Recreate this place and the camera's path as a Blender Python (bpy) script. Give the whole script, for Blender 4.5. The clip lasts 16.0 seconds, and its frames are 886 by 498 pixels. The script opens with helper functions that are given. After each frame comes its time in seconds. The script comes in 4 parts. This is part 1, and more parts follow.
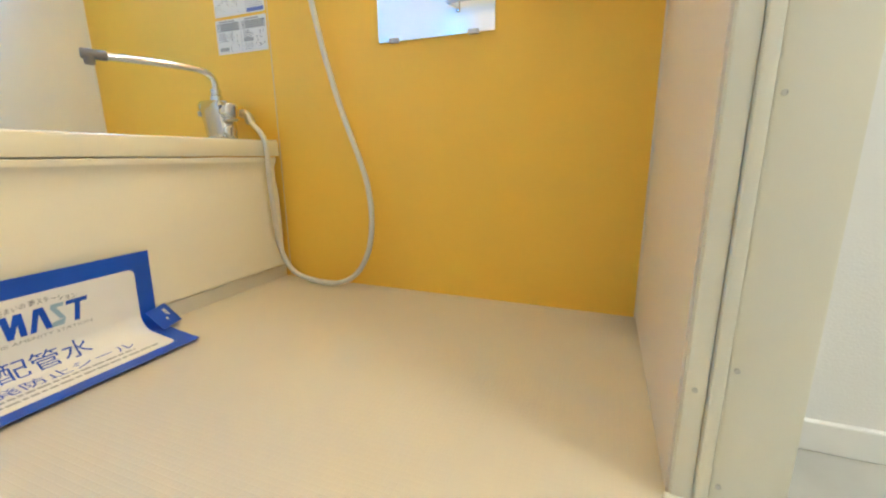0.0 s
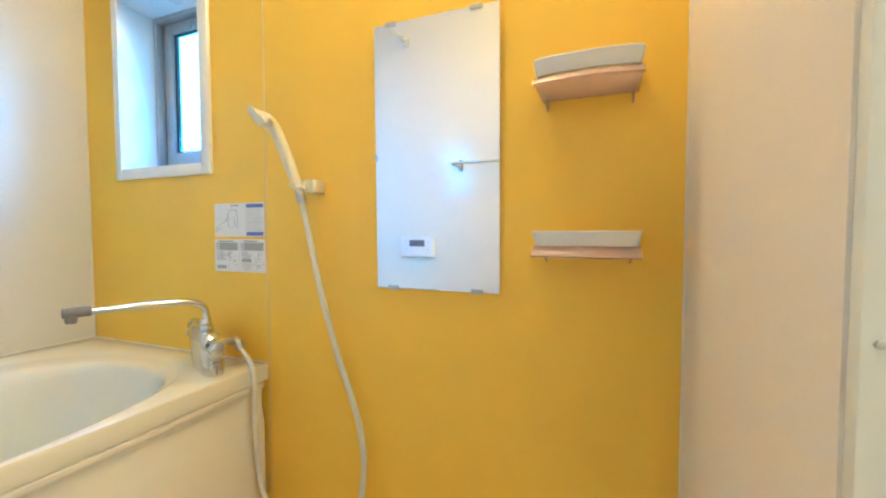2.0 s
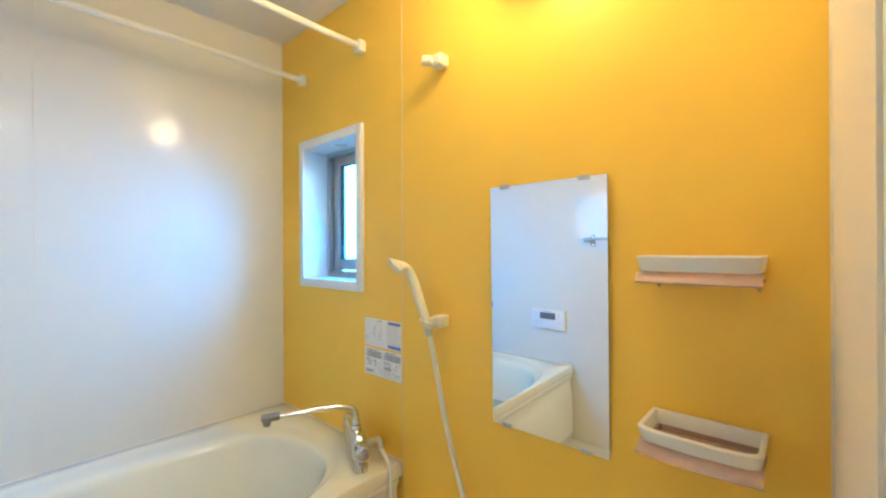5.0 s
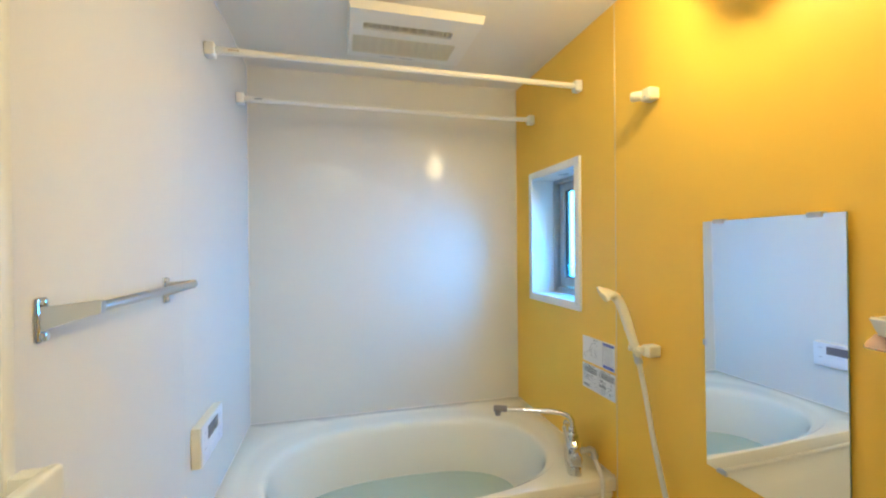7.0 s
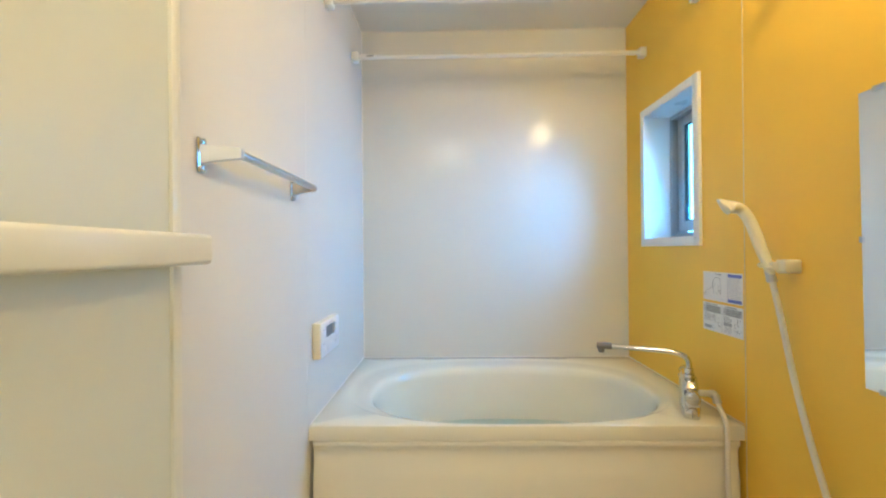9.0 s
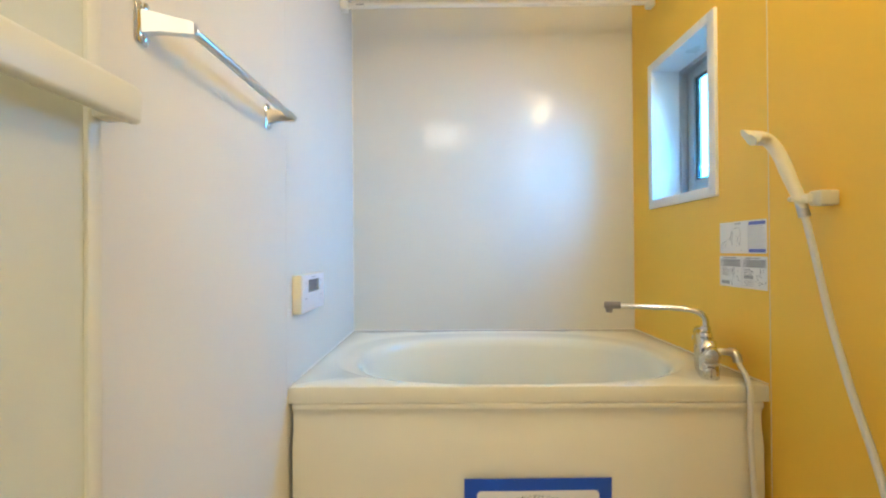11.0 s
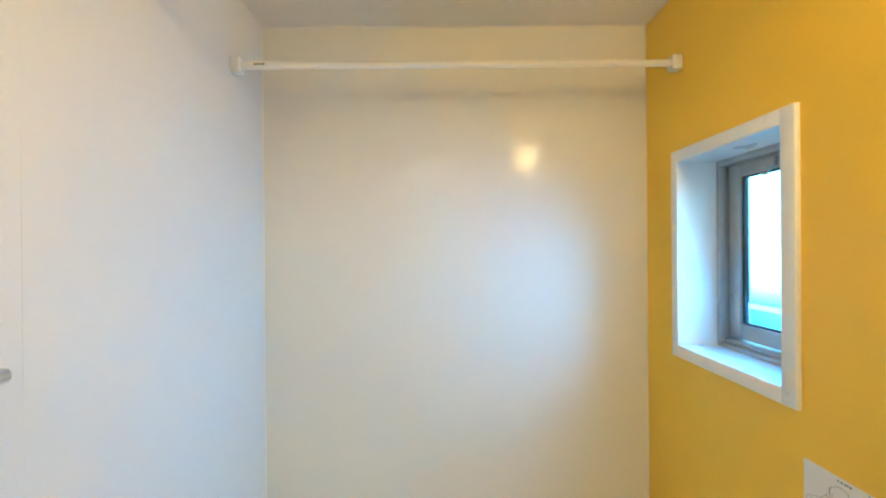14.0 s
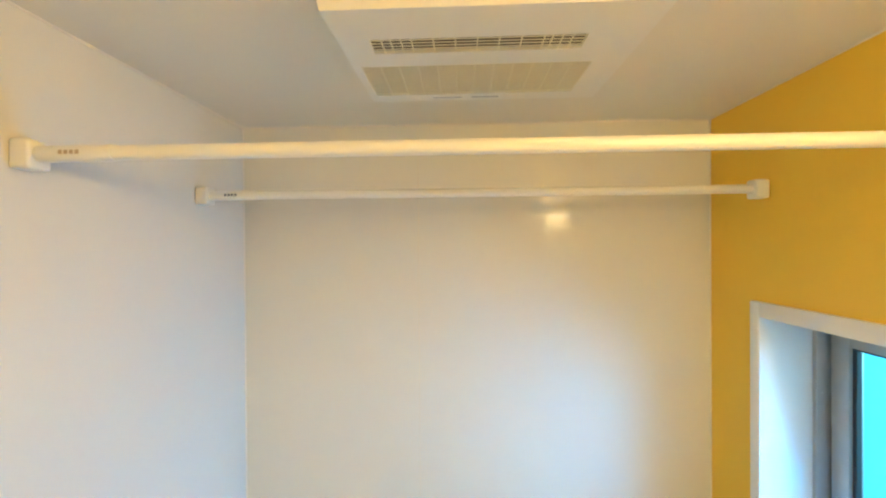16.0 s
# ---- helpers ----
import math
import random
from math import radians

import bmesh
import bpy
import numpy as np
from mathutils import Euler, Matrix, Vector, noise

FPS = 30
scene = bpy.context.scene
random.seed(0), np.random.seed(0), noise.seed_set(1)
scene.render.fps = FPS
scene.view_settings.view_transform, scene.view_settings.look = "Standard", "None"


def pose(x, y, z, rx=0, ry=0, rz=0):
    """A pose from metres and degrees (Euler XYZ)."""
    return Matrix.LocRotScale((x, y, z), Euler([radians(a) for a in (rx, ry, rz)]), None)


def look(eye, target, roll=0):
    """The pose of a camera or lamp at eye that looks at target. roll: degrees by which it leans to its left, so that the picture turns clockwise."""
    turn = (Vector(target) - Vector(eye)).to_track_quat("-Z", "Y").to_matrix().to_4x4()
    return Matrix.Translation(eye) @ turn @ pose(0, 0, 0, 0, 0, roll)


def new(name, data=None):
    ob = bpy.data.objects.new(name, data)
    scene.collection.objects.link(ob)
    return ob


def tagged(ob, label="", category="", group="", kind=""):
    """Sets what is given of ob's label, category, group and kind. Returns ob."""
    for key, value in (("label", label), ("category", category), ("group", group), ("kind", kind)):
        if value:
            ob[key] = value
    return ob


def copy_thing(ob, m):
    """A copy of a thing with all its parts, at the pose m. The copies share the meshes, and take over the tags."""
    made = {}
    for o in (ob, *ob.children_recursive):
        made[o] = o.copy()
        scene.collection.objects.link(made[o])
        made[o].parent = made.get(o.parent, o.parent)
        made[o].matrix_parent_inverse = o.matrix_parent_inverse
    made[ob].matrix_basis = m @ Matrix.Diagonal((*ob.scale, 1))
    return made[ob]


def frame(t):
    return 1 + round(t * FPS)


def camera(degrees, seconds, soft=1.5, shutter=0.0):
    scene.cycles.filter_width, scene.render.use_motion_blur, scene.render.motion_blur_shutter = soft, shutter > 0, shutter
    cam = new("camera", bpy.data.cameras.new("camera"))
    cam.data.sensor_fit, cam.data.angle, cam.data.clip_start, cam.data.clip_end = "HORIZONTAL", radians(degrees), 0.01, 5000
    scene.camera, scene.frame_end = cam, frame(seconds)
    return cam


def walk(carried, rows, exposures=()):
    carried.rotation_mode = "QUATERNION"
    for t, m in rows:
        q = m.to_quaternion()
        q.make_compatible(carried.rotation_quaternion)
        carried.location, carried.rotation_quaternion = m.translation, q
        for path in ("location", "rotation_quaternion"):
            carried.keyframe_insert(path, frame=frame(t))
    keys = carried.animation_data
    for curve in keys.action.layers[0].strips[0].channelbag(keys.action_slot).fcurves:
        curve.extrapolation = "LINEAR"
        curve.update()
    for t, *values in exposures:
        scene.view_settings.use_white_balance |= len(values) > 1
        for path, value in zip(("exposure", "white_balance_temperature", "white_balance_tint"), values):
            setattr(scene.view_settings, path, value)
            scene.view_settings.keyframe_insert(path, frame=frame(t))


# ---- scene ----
cam = camera(94.6, 16.0, soft=2.2, shutter=0.0)
PATH = [
    (0, (1.710, 0.301, 0.372), (0.998, 2.116, -0.073), -0.4),
    (0.5, (1.680, 0.352, 0.463), (0.964, 2.182, 0.092), -0.3),
    (1, (1.665, 0.390, 0.571), (0.952, 2.241, 0.318), -0.3),
    (1.5, (1.661, 0.415, 0.683), (0.937, 2.272, 0.525), -0.1),
    (2, (1.664, 0.433, 0.786), (0.922, 2.288, 0.701), -0.1),
    (2.5, (1.670, 0.433, 0.873), (0.913, 2.284, 0.844), -0.2),
    (3, (1.688, 0.432, 0.956), (0.900, 2.271, 0.954), -0.1),
    (3.2, (1.695, 0.438, 0.988), (0.886, 2.267, 0.991), -0.1),
    (5.3, (1.804, 0.386, 1.120), (0.338, 1.746, 1.113), -0.4),
    (5.5, (1.833, 0.376, 1.128), (0.274, 1.628, 1.117), -0.5),
    (6, (1.896, 0.367, 1.130), (0.145, 1.334, 1.128), -0.4),
    (6.5, (1.949, 0.379, 1.153), (0.083, 1.101, 1.150), -0.5),
    (7, (1.990, 0.393, 1.207), (0.051, 0.886, 1.200), -0.5),
    (7.5, (2.018, 0.419, 1.239), (0.033, 0.662, 1.236), -0.7),
    (8, (2.010, 0.434, 1.182), (0.011, 0.498, 1.181), -0.6),
    (8.5, (2.013, 0.438, 1.076), (0.013, 0.435, 1.076), -0.5),
    (9, (2.017, 0.429, 0.947), (0.018, 0.396, 0.953), -0.5),
    (9.5, (2.012, 0.434, 0.842), (0.013, 0.382, 0.851), -0.4),
    (9.7, (2.006, 0.431, 0.806), (0.006, 0.382, 0.821), -0.5),
    (12, (1.760, 0.442, 0.785), (-0.240, 0.459, 0.776), -0.3),
    (12.5, (1.680, 0.466, 0.862), (-0.320, 0.500, 0.853), -0.3),
    (13, (1.591, 0.510, 0.969), (-0.409, 0.545, 0.975), -0.4),
    (13.5, (1.495, 0.561, 1.129), (-0.505, 0.573, 1.118), -0.7),
    (14, (1.386, 0.598, 1.279), (-0.614, 0.610, 1.276), -0.5),
    (14.5, (1.334, 0.605, 1.407), (-0.666, 0.602, 1.408), -0.4),
    (15, (1.277, 0.625, 1.510), (-0.723, 0.578, 1.505), -0.4),
    (15.5, (1.212, 0.628, 1.610), (-0.787, 0.556, 1.593), -0.4),
    (16, (1.145, 0.622, 1.688), (-0.853, 0.532, 1.676), -0.4),
]
walk(cam, [(t, look(eye, target, roll)) for t, eye, target, roll in PATH],
     exposures=[(0, 1.33, 6000, 10), (1.5, 1.32, 6150, 10), (3, 1.10, 6200, 10), (5.5, 0.95, 6100, 10), (7, 0.78, 6100, 10), (8.3, 0.78, 6400, 10), (9.5, 0.92, 6350, 10),
                (12.5, 0.90, 7000, 10), (14, 0.82, 7500, 10), (16, 0.86, 8000, 10)])

# ---- light ----
world = bpy.data.worlds.new("sky")
scene.world = world
world.use_nodes = True
wn = world.node_tree.nodes
sky = wn.new("ShaderNodeTexSky")
sky.sky_type = "NISHITA"
sky.sun_disc = False
sky.sun_elevation, sky.sun_rotation = radians(35), radians(200)
world.node_tree.links.new(sky.outputs[0], wn["Background"].inputs[0])
wn["Background"].inputs[1].default_value = 0.12

# daylight that the sky sends through the window opening
day = bpy.data.lights.new("window_daylight", "AREA")
day.shape, day.size, day.size_y = "RECTANGLE", 0.30, 0.46
day.spread = radians(116)
day.energy, day.color = 3.7, (0.02, 0.34, 1.0)
new("window_daylight", day).matrix_world = look((0.385, 1.400, 1.262), (0.385, 0.0, 0.80))

WARM = (1.0, 0.77, 0.38)

# ---- materials ----


def mat(name, col, rough=0.5, metal=0.0, var=0.05, scale=6.0, bump=0.0, bscale=300.0, coat=0.0, coat_rough=0.12, trans=0.0, ior=1.45,
        tint=None, detail=4.0, rvar=0.06, weave=False):
    """A surface with stains at one scale and fine relief at another, in world size."""
    m = bpy.data.materials.new(name)
    m.use_nodes = True
    nt = m.node_tree
    b = nt.nodes["Principled BSDF"]
    b.inputs["Metallic"].default_value = metal
    b.inputs["IOR"].default_value = ior
    b.inputs["Coat Weight"].default_value = coat
    b.inputs["Coat Roughness"].default_value = coat_rough
    b.inputs["Transmission Weight"].default_value = trans
    co = nt.nodes.new("ShaderNodeTexCoord")
    n1 = nt.nodes.new("ShaderNodeTexNoise")
    n1.inputs["Scale"].default_value, n1.inputs["Detail"].default_value = scale, detail
    nt.links.new(co.outputs["Object"], n1.inputs["Vector"])
    ramp = nt.nodes.new("ShaderNodeMapRange")
    ramp.inputs["From Min"].default_value, ramp.inputs["From Max"].default_value = 0.3, 0.7
    nt.links.new(n1.outputs["Fac"], ramp.inputs["Value"])
    mix = nt.nodes.new("ShaderNodeMix")
    mix.data_type = "RGBA"
    other = tint or tuple(c * (1 - var) for c in col)
    mix.inputs["A"].default_value, mix.inputs["B"].default_value = (*col, 1), (*other, 1)
    nt.links.new(ramp.outputs[0], mix.inputs["Factor"])
    nt.links.new(mix.outputs["Result"], b.inputs["Base Color"])
    rr = nt.nodes.new("ShaderNodeMapRange")
    rr.inputs["To Min"].default_value, rr.inputs["To Max"].default_value = max(0.0, rough - rvar / 2), rough + rvar / 2
    nt.links.new(ramp.outputs[0], rr.inputs["Value"])
    nt.links.new(rr.outputs[0], b.inputs["Roughness"])
    if bump:
        n2 = nt.nodes.new("ShaderNodeTexNoise")
        n2.inputs["Scale"].default_value, n2.inputs["Detail"].default_value = bscale, 2.0
        if weave:
            # threads that run level along the wall
            wm = nt.nodes.new("ShaderNodeMapping")
            wm.inputs["Scale"].default_value = (0.10, 0.10, 1.0)
            nt.links.new(co.outputs["Object"], wm.inputs["Vector"])
            nt.links.new(wm.outputs[0], n2.inputs["Vector"])
        else:
            nt.links.new(co.outputs["Object"], n2.inputs["Vector"])
        bp = nt.nodes.new("ShaderNodeBump")
        bp.inputs["Strength"].default_value, bp.inputs["Distance"].default_value = bump, 0.001
        nt.links.new(n2.outputs["Fac"], bp.inputs["Height"])
        nt.links.new(bp.outputs[0], b.inputs["Normal"])
    return m


def glow(name, col, strength):
    m = mat(name, (0.9, 0.9, 0.88), 0.3)
    b = m.node_tree.nodes["Principled BSDF"]
    b.inputs["Emission Color"].default_value = (*col, 1)
    b.inputs["Emission Strength"].default_value = strength
    return m


M_ORANGE = mat("orange_wall_panel", (0.98, 0.61, 0.075), 0.40, var=0.06, scale=3.0, bump=0.25, bscale=420, weave=True)
M_WHITE = mat("white_gloss_wall_panel", (0.735, 0.71, 0.64), 0.13, ior=1.29, var=0.025, scale=2.0, bump=0.16, bscale=150, rvar=0.02)
M_CREAM = mat("cream_wall_panel", (0.80, 0.735, 0.66), 0.34, var=0.03, scale=2.0, bump=0.12, bscale=260)
M_CEIL = mat("ceiling_panel", (0.81, 0.77, 0.68), 0.36, var=0.02, scale=2.0, rvar=0.0)
M_TUB = mat("tub_acrylic", (0.82, 0.775, 0.63), 0.17, var=0.02, scale=3, coat=0.3)
M_APRON = mat("apron_resin", (0.84, 0.79, 0.65), 0.32, var=0.03, scale=3, bump=0.04)
M_PLINTH = mat("plinth_resin", (0.66, 0.63, 0.55), 0.45, var=0.08, scale=10)
M_RESIN = mat("white_resin", (0.84, 0.82, 0.76), 0.32, var=0.03, scale=12)
M_CASING = mat("window_casing_resin", (0.86, 0.86, 0.84), 0.30, var=0.02, scale=10)
M_IVORY = mat("ivory_resin", (0.82, 0.76, 0.58), 0.36, var=0.03, scale=12)
M_CHROME = mat("chrome", (0.70, 0.69, 0.67), 0.10, metal=1.0, var=0.03, scale=30)
M_STEEL = mat("brushed_steel", (0.60, 0.59, 0.57), 0.30, metal=1.0, var=0.02, scale=12, rvar=0.02)
M_GREYCAP = mat("grey_nozzle_rubber", (0.22, 0.20, 0.19), 0.5, var=0.1, scale=40)
M_HOSE = mat("hose_resin", (0.74, 0.72, 0.66), 0.30, var=0.06, scale=30)
M_ALU = mat("window_aluminium", (0.50, 0.50, 0.48), 0.42, metal=0.5, var=0.10, scale=25, bump=0.05, bscale=600)
M_ALUDARK = mat("window_gasket", (0.05, 0.05, 0.055), 0.6, var=0.1)
M_FRAME = mat("door_frame_resin", (0.82, 0.80, 0.70), 0.36, var=0.04, scale=5)
M_FROST = mat("frosted_door_panel", (0.63, 0.63, 0.52), 0.40, var=0.04, scale=3, bump=0.15, bscale=500)
M_LEAF = mat("folding_door_resin", (0.70, 0.67, 0.55), 0.34, var=0.04, scale=5)
M_MIRROR = mat("mirror_silver", (0.93, 0.95, 0.94), 0.0, metal=1.0, var=0.0, rvar=0.0)
M_MEDGE = mat("mirror_edge_glass", (0.25, 0.38, 0.33), 0.1, var=0.05)
M_PINK = mat("clear_pink_shelf_resin", (0.96, 0.74, 0.66), 0.16, trans=0.60, var=0.04, ior=1.3)
M_PAPER = mat("white_sticker_paper", (0.86, 0.85, 0.84), 0.40, var=0.03, scale=20)
M_BLUE = mat("blue_print", (0.008, 0.09, 0.60), 0.35, var=0.12, scale=20)
M_LIGHTBLUE = mat("pale_blue_print", (0.36, 0.52, 0.66), 0.4, var=0.1, scale=20)
M_INK = mat("grey_black_print", (0.16, 0.16, 0.19), 0.5, var=0.3, scale=120)
M_GREYINK = mat("grey_print", (0.48, 0.48, 0.50), 0.5, var=0.25, scale=150)
M_BAND = mat("pale_grey_print", (0.60, 0.60, 0.59), 0.5, var=0.15, scale=90)
M_BLUEINK = mat("blue_ink", (0.16, 0.22, 0.62), 0.5, var=0.2, scale=120)
M_LCD = mat("lcd_screen", (0.16, 0.16, 0.18), 0.14, var=0.1, scale=30)
M_REMOTE = mat("remote_face_resin", (0.78, 0.78, 0.80), 0.34, var=0.02, scale=20)
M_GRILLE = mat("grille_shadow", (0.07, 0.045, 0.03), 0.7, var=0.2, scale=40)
M_FILTER = mat("grille_filter", (0.50, 0.40, 0.29), 0.6, var=0.1, scale=60)
M_SCREW = mat("screw_steel", (0.6, 0.6, 0.58), 0.3, metal=1.0, var=0.1, scale=200)
M_SEAL = mat("joint_sealant", (0.80, 0.72, 0.58), 0.5, var=0.05, scale=30)
M_DWALL = mat("dressing_room_wallpaper", (0.86, 0.86, 0.85), 0.75, var=0.03, scale=4, bump=0.5, bscale=350)
M_DFLOOR = mat("dressing_room_vinyl", (0.50, 0.50, 0.47), 0.45, var=0.14, scale=9, bump=0.1, bscale=200)
M_WATER = mat("bath_water", (0.66, 0.75, 0.58), 0.03, trans=0.3, ior=1.33, var=0.02, rvar=0.0)
M_LAMP = glow("opal_lamp_glass", WARM, 51.0)
M_DLAMP = glow("opal_ceiling_lamp", (1.0, 0.94, 0.76), 19.0)

# floor: fine moulded non-slip grid
M_FLOOR = mat("cream_nonslip_floor", (0.64, 0.58, 0.47), 0.42, var=0.05, scale=3)
nt = M_FLOOR.node_tree
fb = nt.nodes.new("ShaderNodeTexBrick")
fb.offset = 0.0
for key, value in (("Scale", 1.0), ("Mortar Size", 0.0012), ("Brick Width", 0.009), ("Row Height", 0.009)):
    fb.inputs[key].default_value = value
fb.inputs["Mortar Smooth"].default_value = 0.6
fco = nt.nodes.new("ShaderNodeTexCoord")
nt.links.new(fco.outputs["Object"], fb.inputs["Vector"])
fbp = nt.nodes.new("ShaderNodeBump")
fbp.invert = True
fbp.inputs["Strength"].default_value, fbp.inputs["Distance"].default_value = 0.25, 0.0006
nt.links.new(fb.outputs["Fac"], fbp.inputs["Height"])
nt.links.new(fbp.outputs[0], nt.nodes["Principled BSDF"].inputs["Normal"])

# frosted window glass with a rippled face
M_PANE = mat("frosted_glass", (0.88, 0.97, 1.0), 0.18, trans=1.0, ior=1.22, var=0.02, bump=0.30, bscale=240, rvar=0.04)
pt = M_PANE.node_tree
streak = pt.nodes.new("ShaderNodeMapping")
streak.inputs["Rotation"].default_value = (0.0, radians(38), 0.0)
streak.inputs["Scale"].default_value = (1.0, 1.0, 0.12)
pt.links.new([n for n in pt.nodes if n.type == "TEX_COORD"][0].outputs["Object"], streak.inputs["Vector"])
for n in pt.nodes:
    if n.type == "TEX_NOISE" and n.inputs["Scale"].default_value > 100:
        pt.links.new(streak.outputs[0], n.inputs["Vector"])

# distance behind the frosted window: bright sky over a blue-green lower part
M_BACK = bpy.data.materials.new("distance_glow")
M_BACK.use_nodes = True
nt = M_BACK.node_tree
nt.nodes.remove(nt.nodes["Principled BSDF"])
em = nt.nodes.new("ShaderNodeEmission")
bco = nt.nodes.new("ShaderNodeTexCoord")
sep = nt.nodes.new("ShaderNodeSeparateXYZ")
bmr = nt.nodes.new("ShaderNodeMapRange")
bmr.inputs["From Min"].default_value, bmr.inputs["From Max"].default_value = -9.0, -5.0
bmix = nt.nodes.new("ShaderNodeMix")
bmix.data_type = "RGBA"
bmix.inputs["A"].default_value, bmix.inputs["B"].default_value = (0.0, 0.78, 1.6, 1), (0.9, 4.4, 7.4, 1)
nt.links.new(bco.outputs["Object"], sep.inputs[0])
nt.links.new(sep.outputs["Z"], bmr.inputs["Value"])
nt.links.new(bmr.outputs[0], bmix.inputs["Factor"])
nt.links.new(bmix.outputs["Result"], em.inputs["Color"])
nt.links.new(em.outputs[0], nt.nodes["Material Output"].inputs["Surface"])

# ---- building blocks ----


def box(bm, x0, x1, y0, y1, z0, z1, bev=0.0, seg=2):
    tmp = bmesh.new()
    bmesh.ops.create_cube(tmp, size=1.0)
    for v in tmp.verts:
        v.co = Vector(((x0 + x1) / 2 + v.co.x * (x1 - x0), (y0 + y1) / 2 + v.co.y * (y1 - y0), (z0 + z1) / 2 + v.co.z * (z1 - z0)))
    if bev:
        bmesh.ops.bevel(tmp, geom=tmp.edges[:], offset=bev, segments=seg, affect="EDGES", profile=0.5)
    me = bpy.data.meshes.new("t")
    tmp.to_mesh(me)
    tmp.free()
    bm.from_mesh(me)
    bpy.data.meshes.remove(me)
    return bm


def block(*a, **k):
    return box(bmesh.new(), *a, **k)


def loft(bm, rings, close=True, cap0=False, cap1=False):
    """Skin rings of points, each with the same count."""
    vs = [[bm.verts.new(p) for p in r] for r in rings]
    n = len(vs[0])
    for a, b in zip(vs, vs[1:]):
        for i in range(n if close else n - 1):
            j = (i + 1) % n
            bm.faces.new((a[i], a[j], b[j], b[i]))
    if cap0:
        bm.faces.new(vs[0][::-1])
    if cap1:
        bm.faces.new(vs[-1])
    bmesh.ops.recalc_face_normals(bm, faces=bm.faces[:])
    return bm


def spline(pts, per=8):
    """Catmull-Rom points through pts."""
    p = [Vector(q) for q in pts]
    p = [2 * p[0] - p[1]] + p + [2 * p[-1] - p[-2]]
    out = []
    for i in range(1, len(p) - 2):
        for k in range(per):
            t = k / per
            a, b, c, d = p[i - 1], p[i], p[i + 1], p[i + 2]
            out.append(0.5 * (2 * b + (c - a) * t + (2 * a - 5 * b + 4 * c - d) * t * t + (3 * b - a - 3 * c + d) * t ** 3))
    return out + [p[-2]]


def tube(bm, pts, radii, n=14, caps=True):
    """A round pipe along pts; radii: one number or one a point."""
    pts = [Vector(q) for q in pts]
    if not hasattr(radii, "__len__"):
        radii = [radii] * len(pts)
    rings, side = [], None
    for i, q in enumerate(pts):
        d = (pts[min(i + 1, len(pts) - 1)] - pts[max(i - 1, 0)]).normalized()
        if side is None:
            side = d.orthogonal().normalized()
        side = (side - d * side.dot(d)).normalized()
        up = d.cross(side)
        rings.append([q + (side * math.cos(a) + up * math.sin(a)) * radii[i] for a in (2 * math.pi * k / n for k in range(n))])
    return loft(bm, rings, True, caps, caps)


def rod(a, b, r, n=18, edge=0.0):
    """A straight pipe with softened ends."""
    a, b = Vector(a), Vector(b)
    d = (b - a).normalized()
    if not edge:
        return tube(bmesh.new(), [a, b], r, n)
    return tube(bmesh.new(), [a, a + d * edge * 0.3, a + d * edge, b - d * edge, b - d * edge * 0.3, b],
                [r - edge, r - edge * 0.3, r, r, r - edge * 0.3, r - edge], n)


def sweep_profile(bm, prof, y0, y1):
    """A profile of (x, z) points drawn out along y, closed."""
    return loft(bm, [[(x, y0, z) for x, z in prof], [(x, y1, z) for x, z in prof]], True, True, True)


def part(name, bm, material, parent=None, label="", smooth=True):
    me = bpy.data.meshes.new(name)
    bm.to_mesh(me)
    bm.free()
    me.materials.append(material)
    if smooth:
        me.polygons.foreach_set("use_smooth", [True] * len(me.polygons))
        me.set_sharp_from_angle(angle=radians(35))
    ob = new(name, me)
    if parent:
        ob.parent = parent
        ob.matrix_parent_inverse = Matrix.Translation(-parent.location)
    if label:
        ob["label"] = label
    return ob


def thing(name, base, label, category, group="", kind=""):
    e = new(name)
    e.location = base
    e.empty_display_size = 0.05
    return tagged(e, label, category, group, kind)


def setting(name, bm, material, label, category, smooth=False):
    return tagged(part(name, bm, material, None, "", smooth), label, category, "", "structure")


# ---- the bathroom shell ----
W, L, H = 1.30, 1.800, 2.03
JAMB, HEAD = 0.745, 1.92          # the doorway's edge and head
WX0, WX1, WZ0, WZ1 = 0.195, 0.557, 0.990, 1.524   # the window's opening


def around_hole(bm, u0, u1, z0, z1, y0, y1):
    """A slab from y0 to y1 with the window's opening left free."""
    g = 0.006
    box(bm, u0, WX0 - g, y0, y1, z0, z1)
    box(bm, WX1 + g, u1, y0, y1, z0, z1)
    box(bm, WX0 - g, WX1 + g, y0, y1, z0, WZ0 - g)
    box(bm, WX0 - g, WX1 + g, y0, y1, WZ1 + g, z1)
    return bm


setting("floor", block(0.775, 1.80, -0.02, W + 0.02, -0.06, 0.0), M_FLOOR, "cream moulded non-slip bathroom floor", "floor")
setting("floor_under_tub", block(-0.02, 0.775, -0.02, W + 0.02, -0.16, -0.10), M_PLINTH, "grey pan under the bathtub", "floor")
setting("ceiling", block(-0.06, 1.90, -0.06, W + 0.06, H, H + 0.05), M_CEIL, "white glossy bathroom ceiling panel", "ceiling")

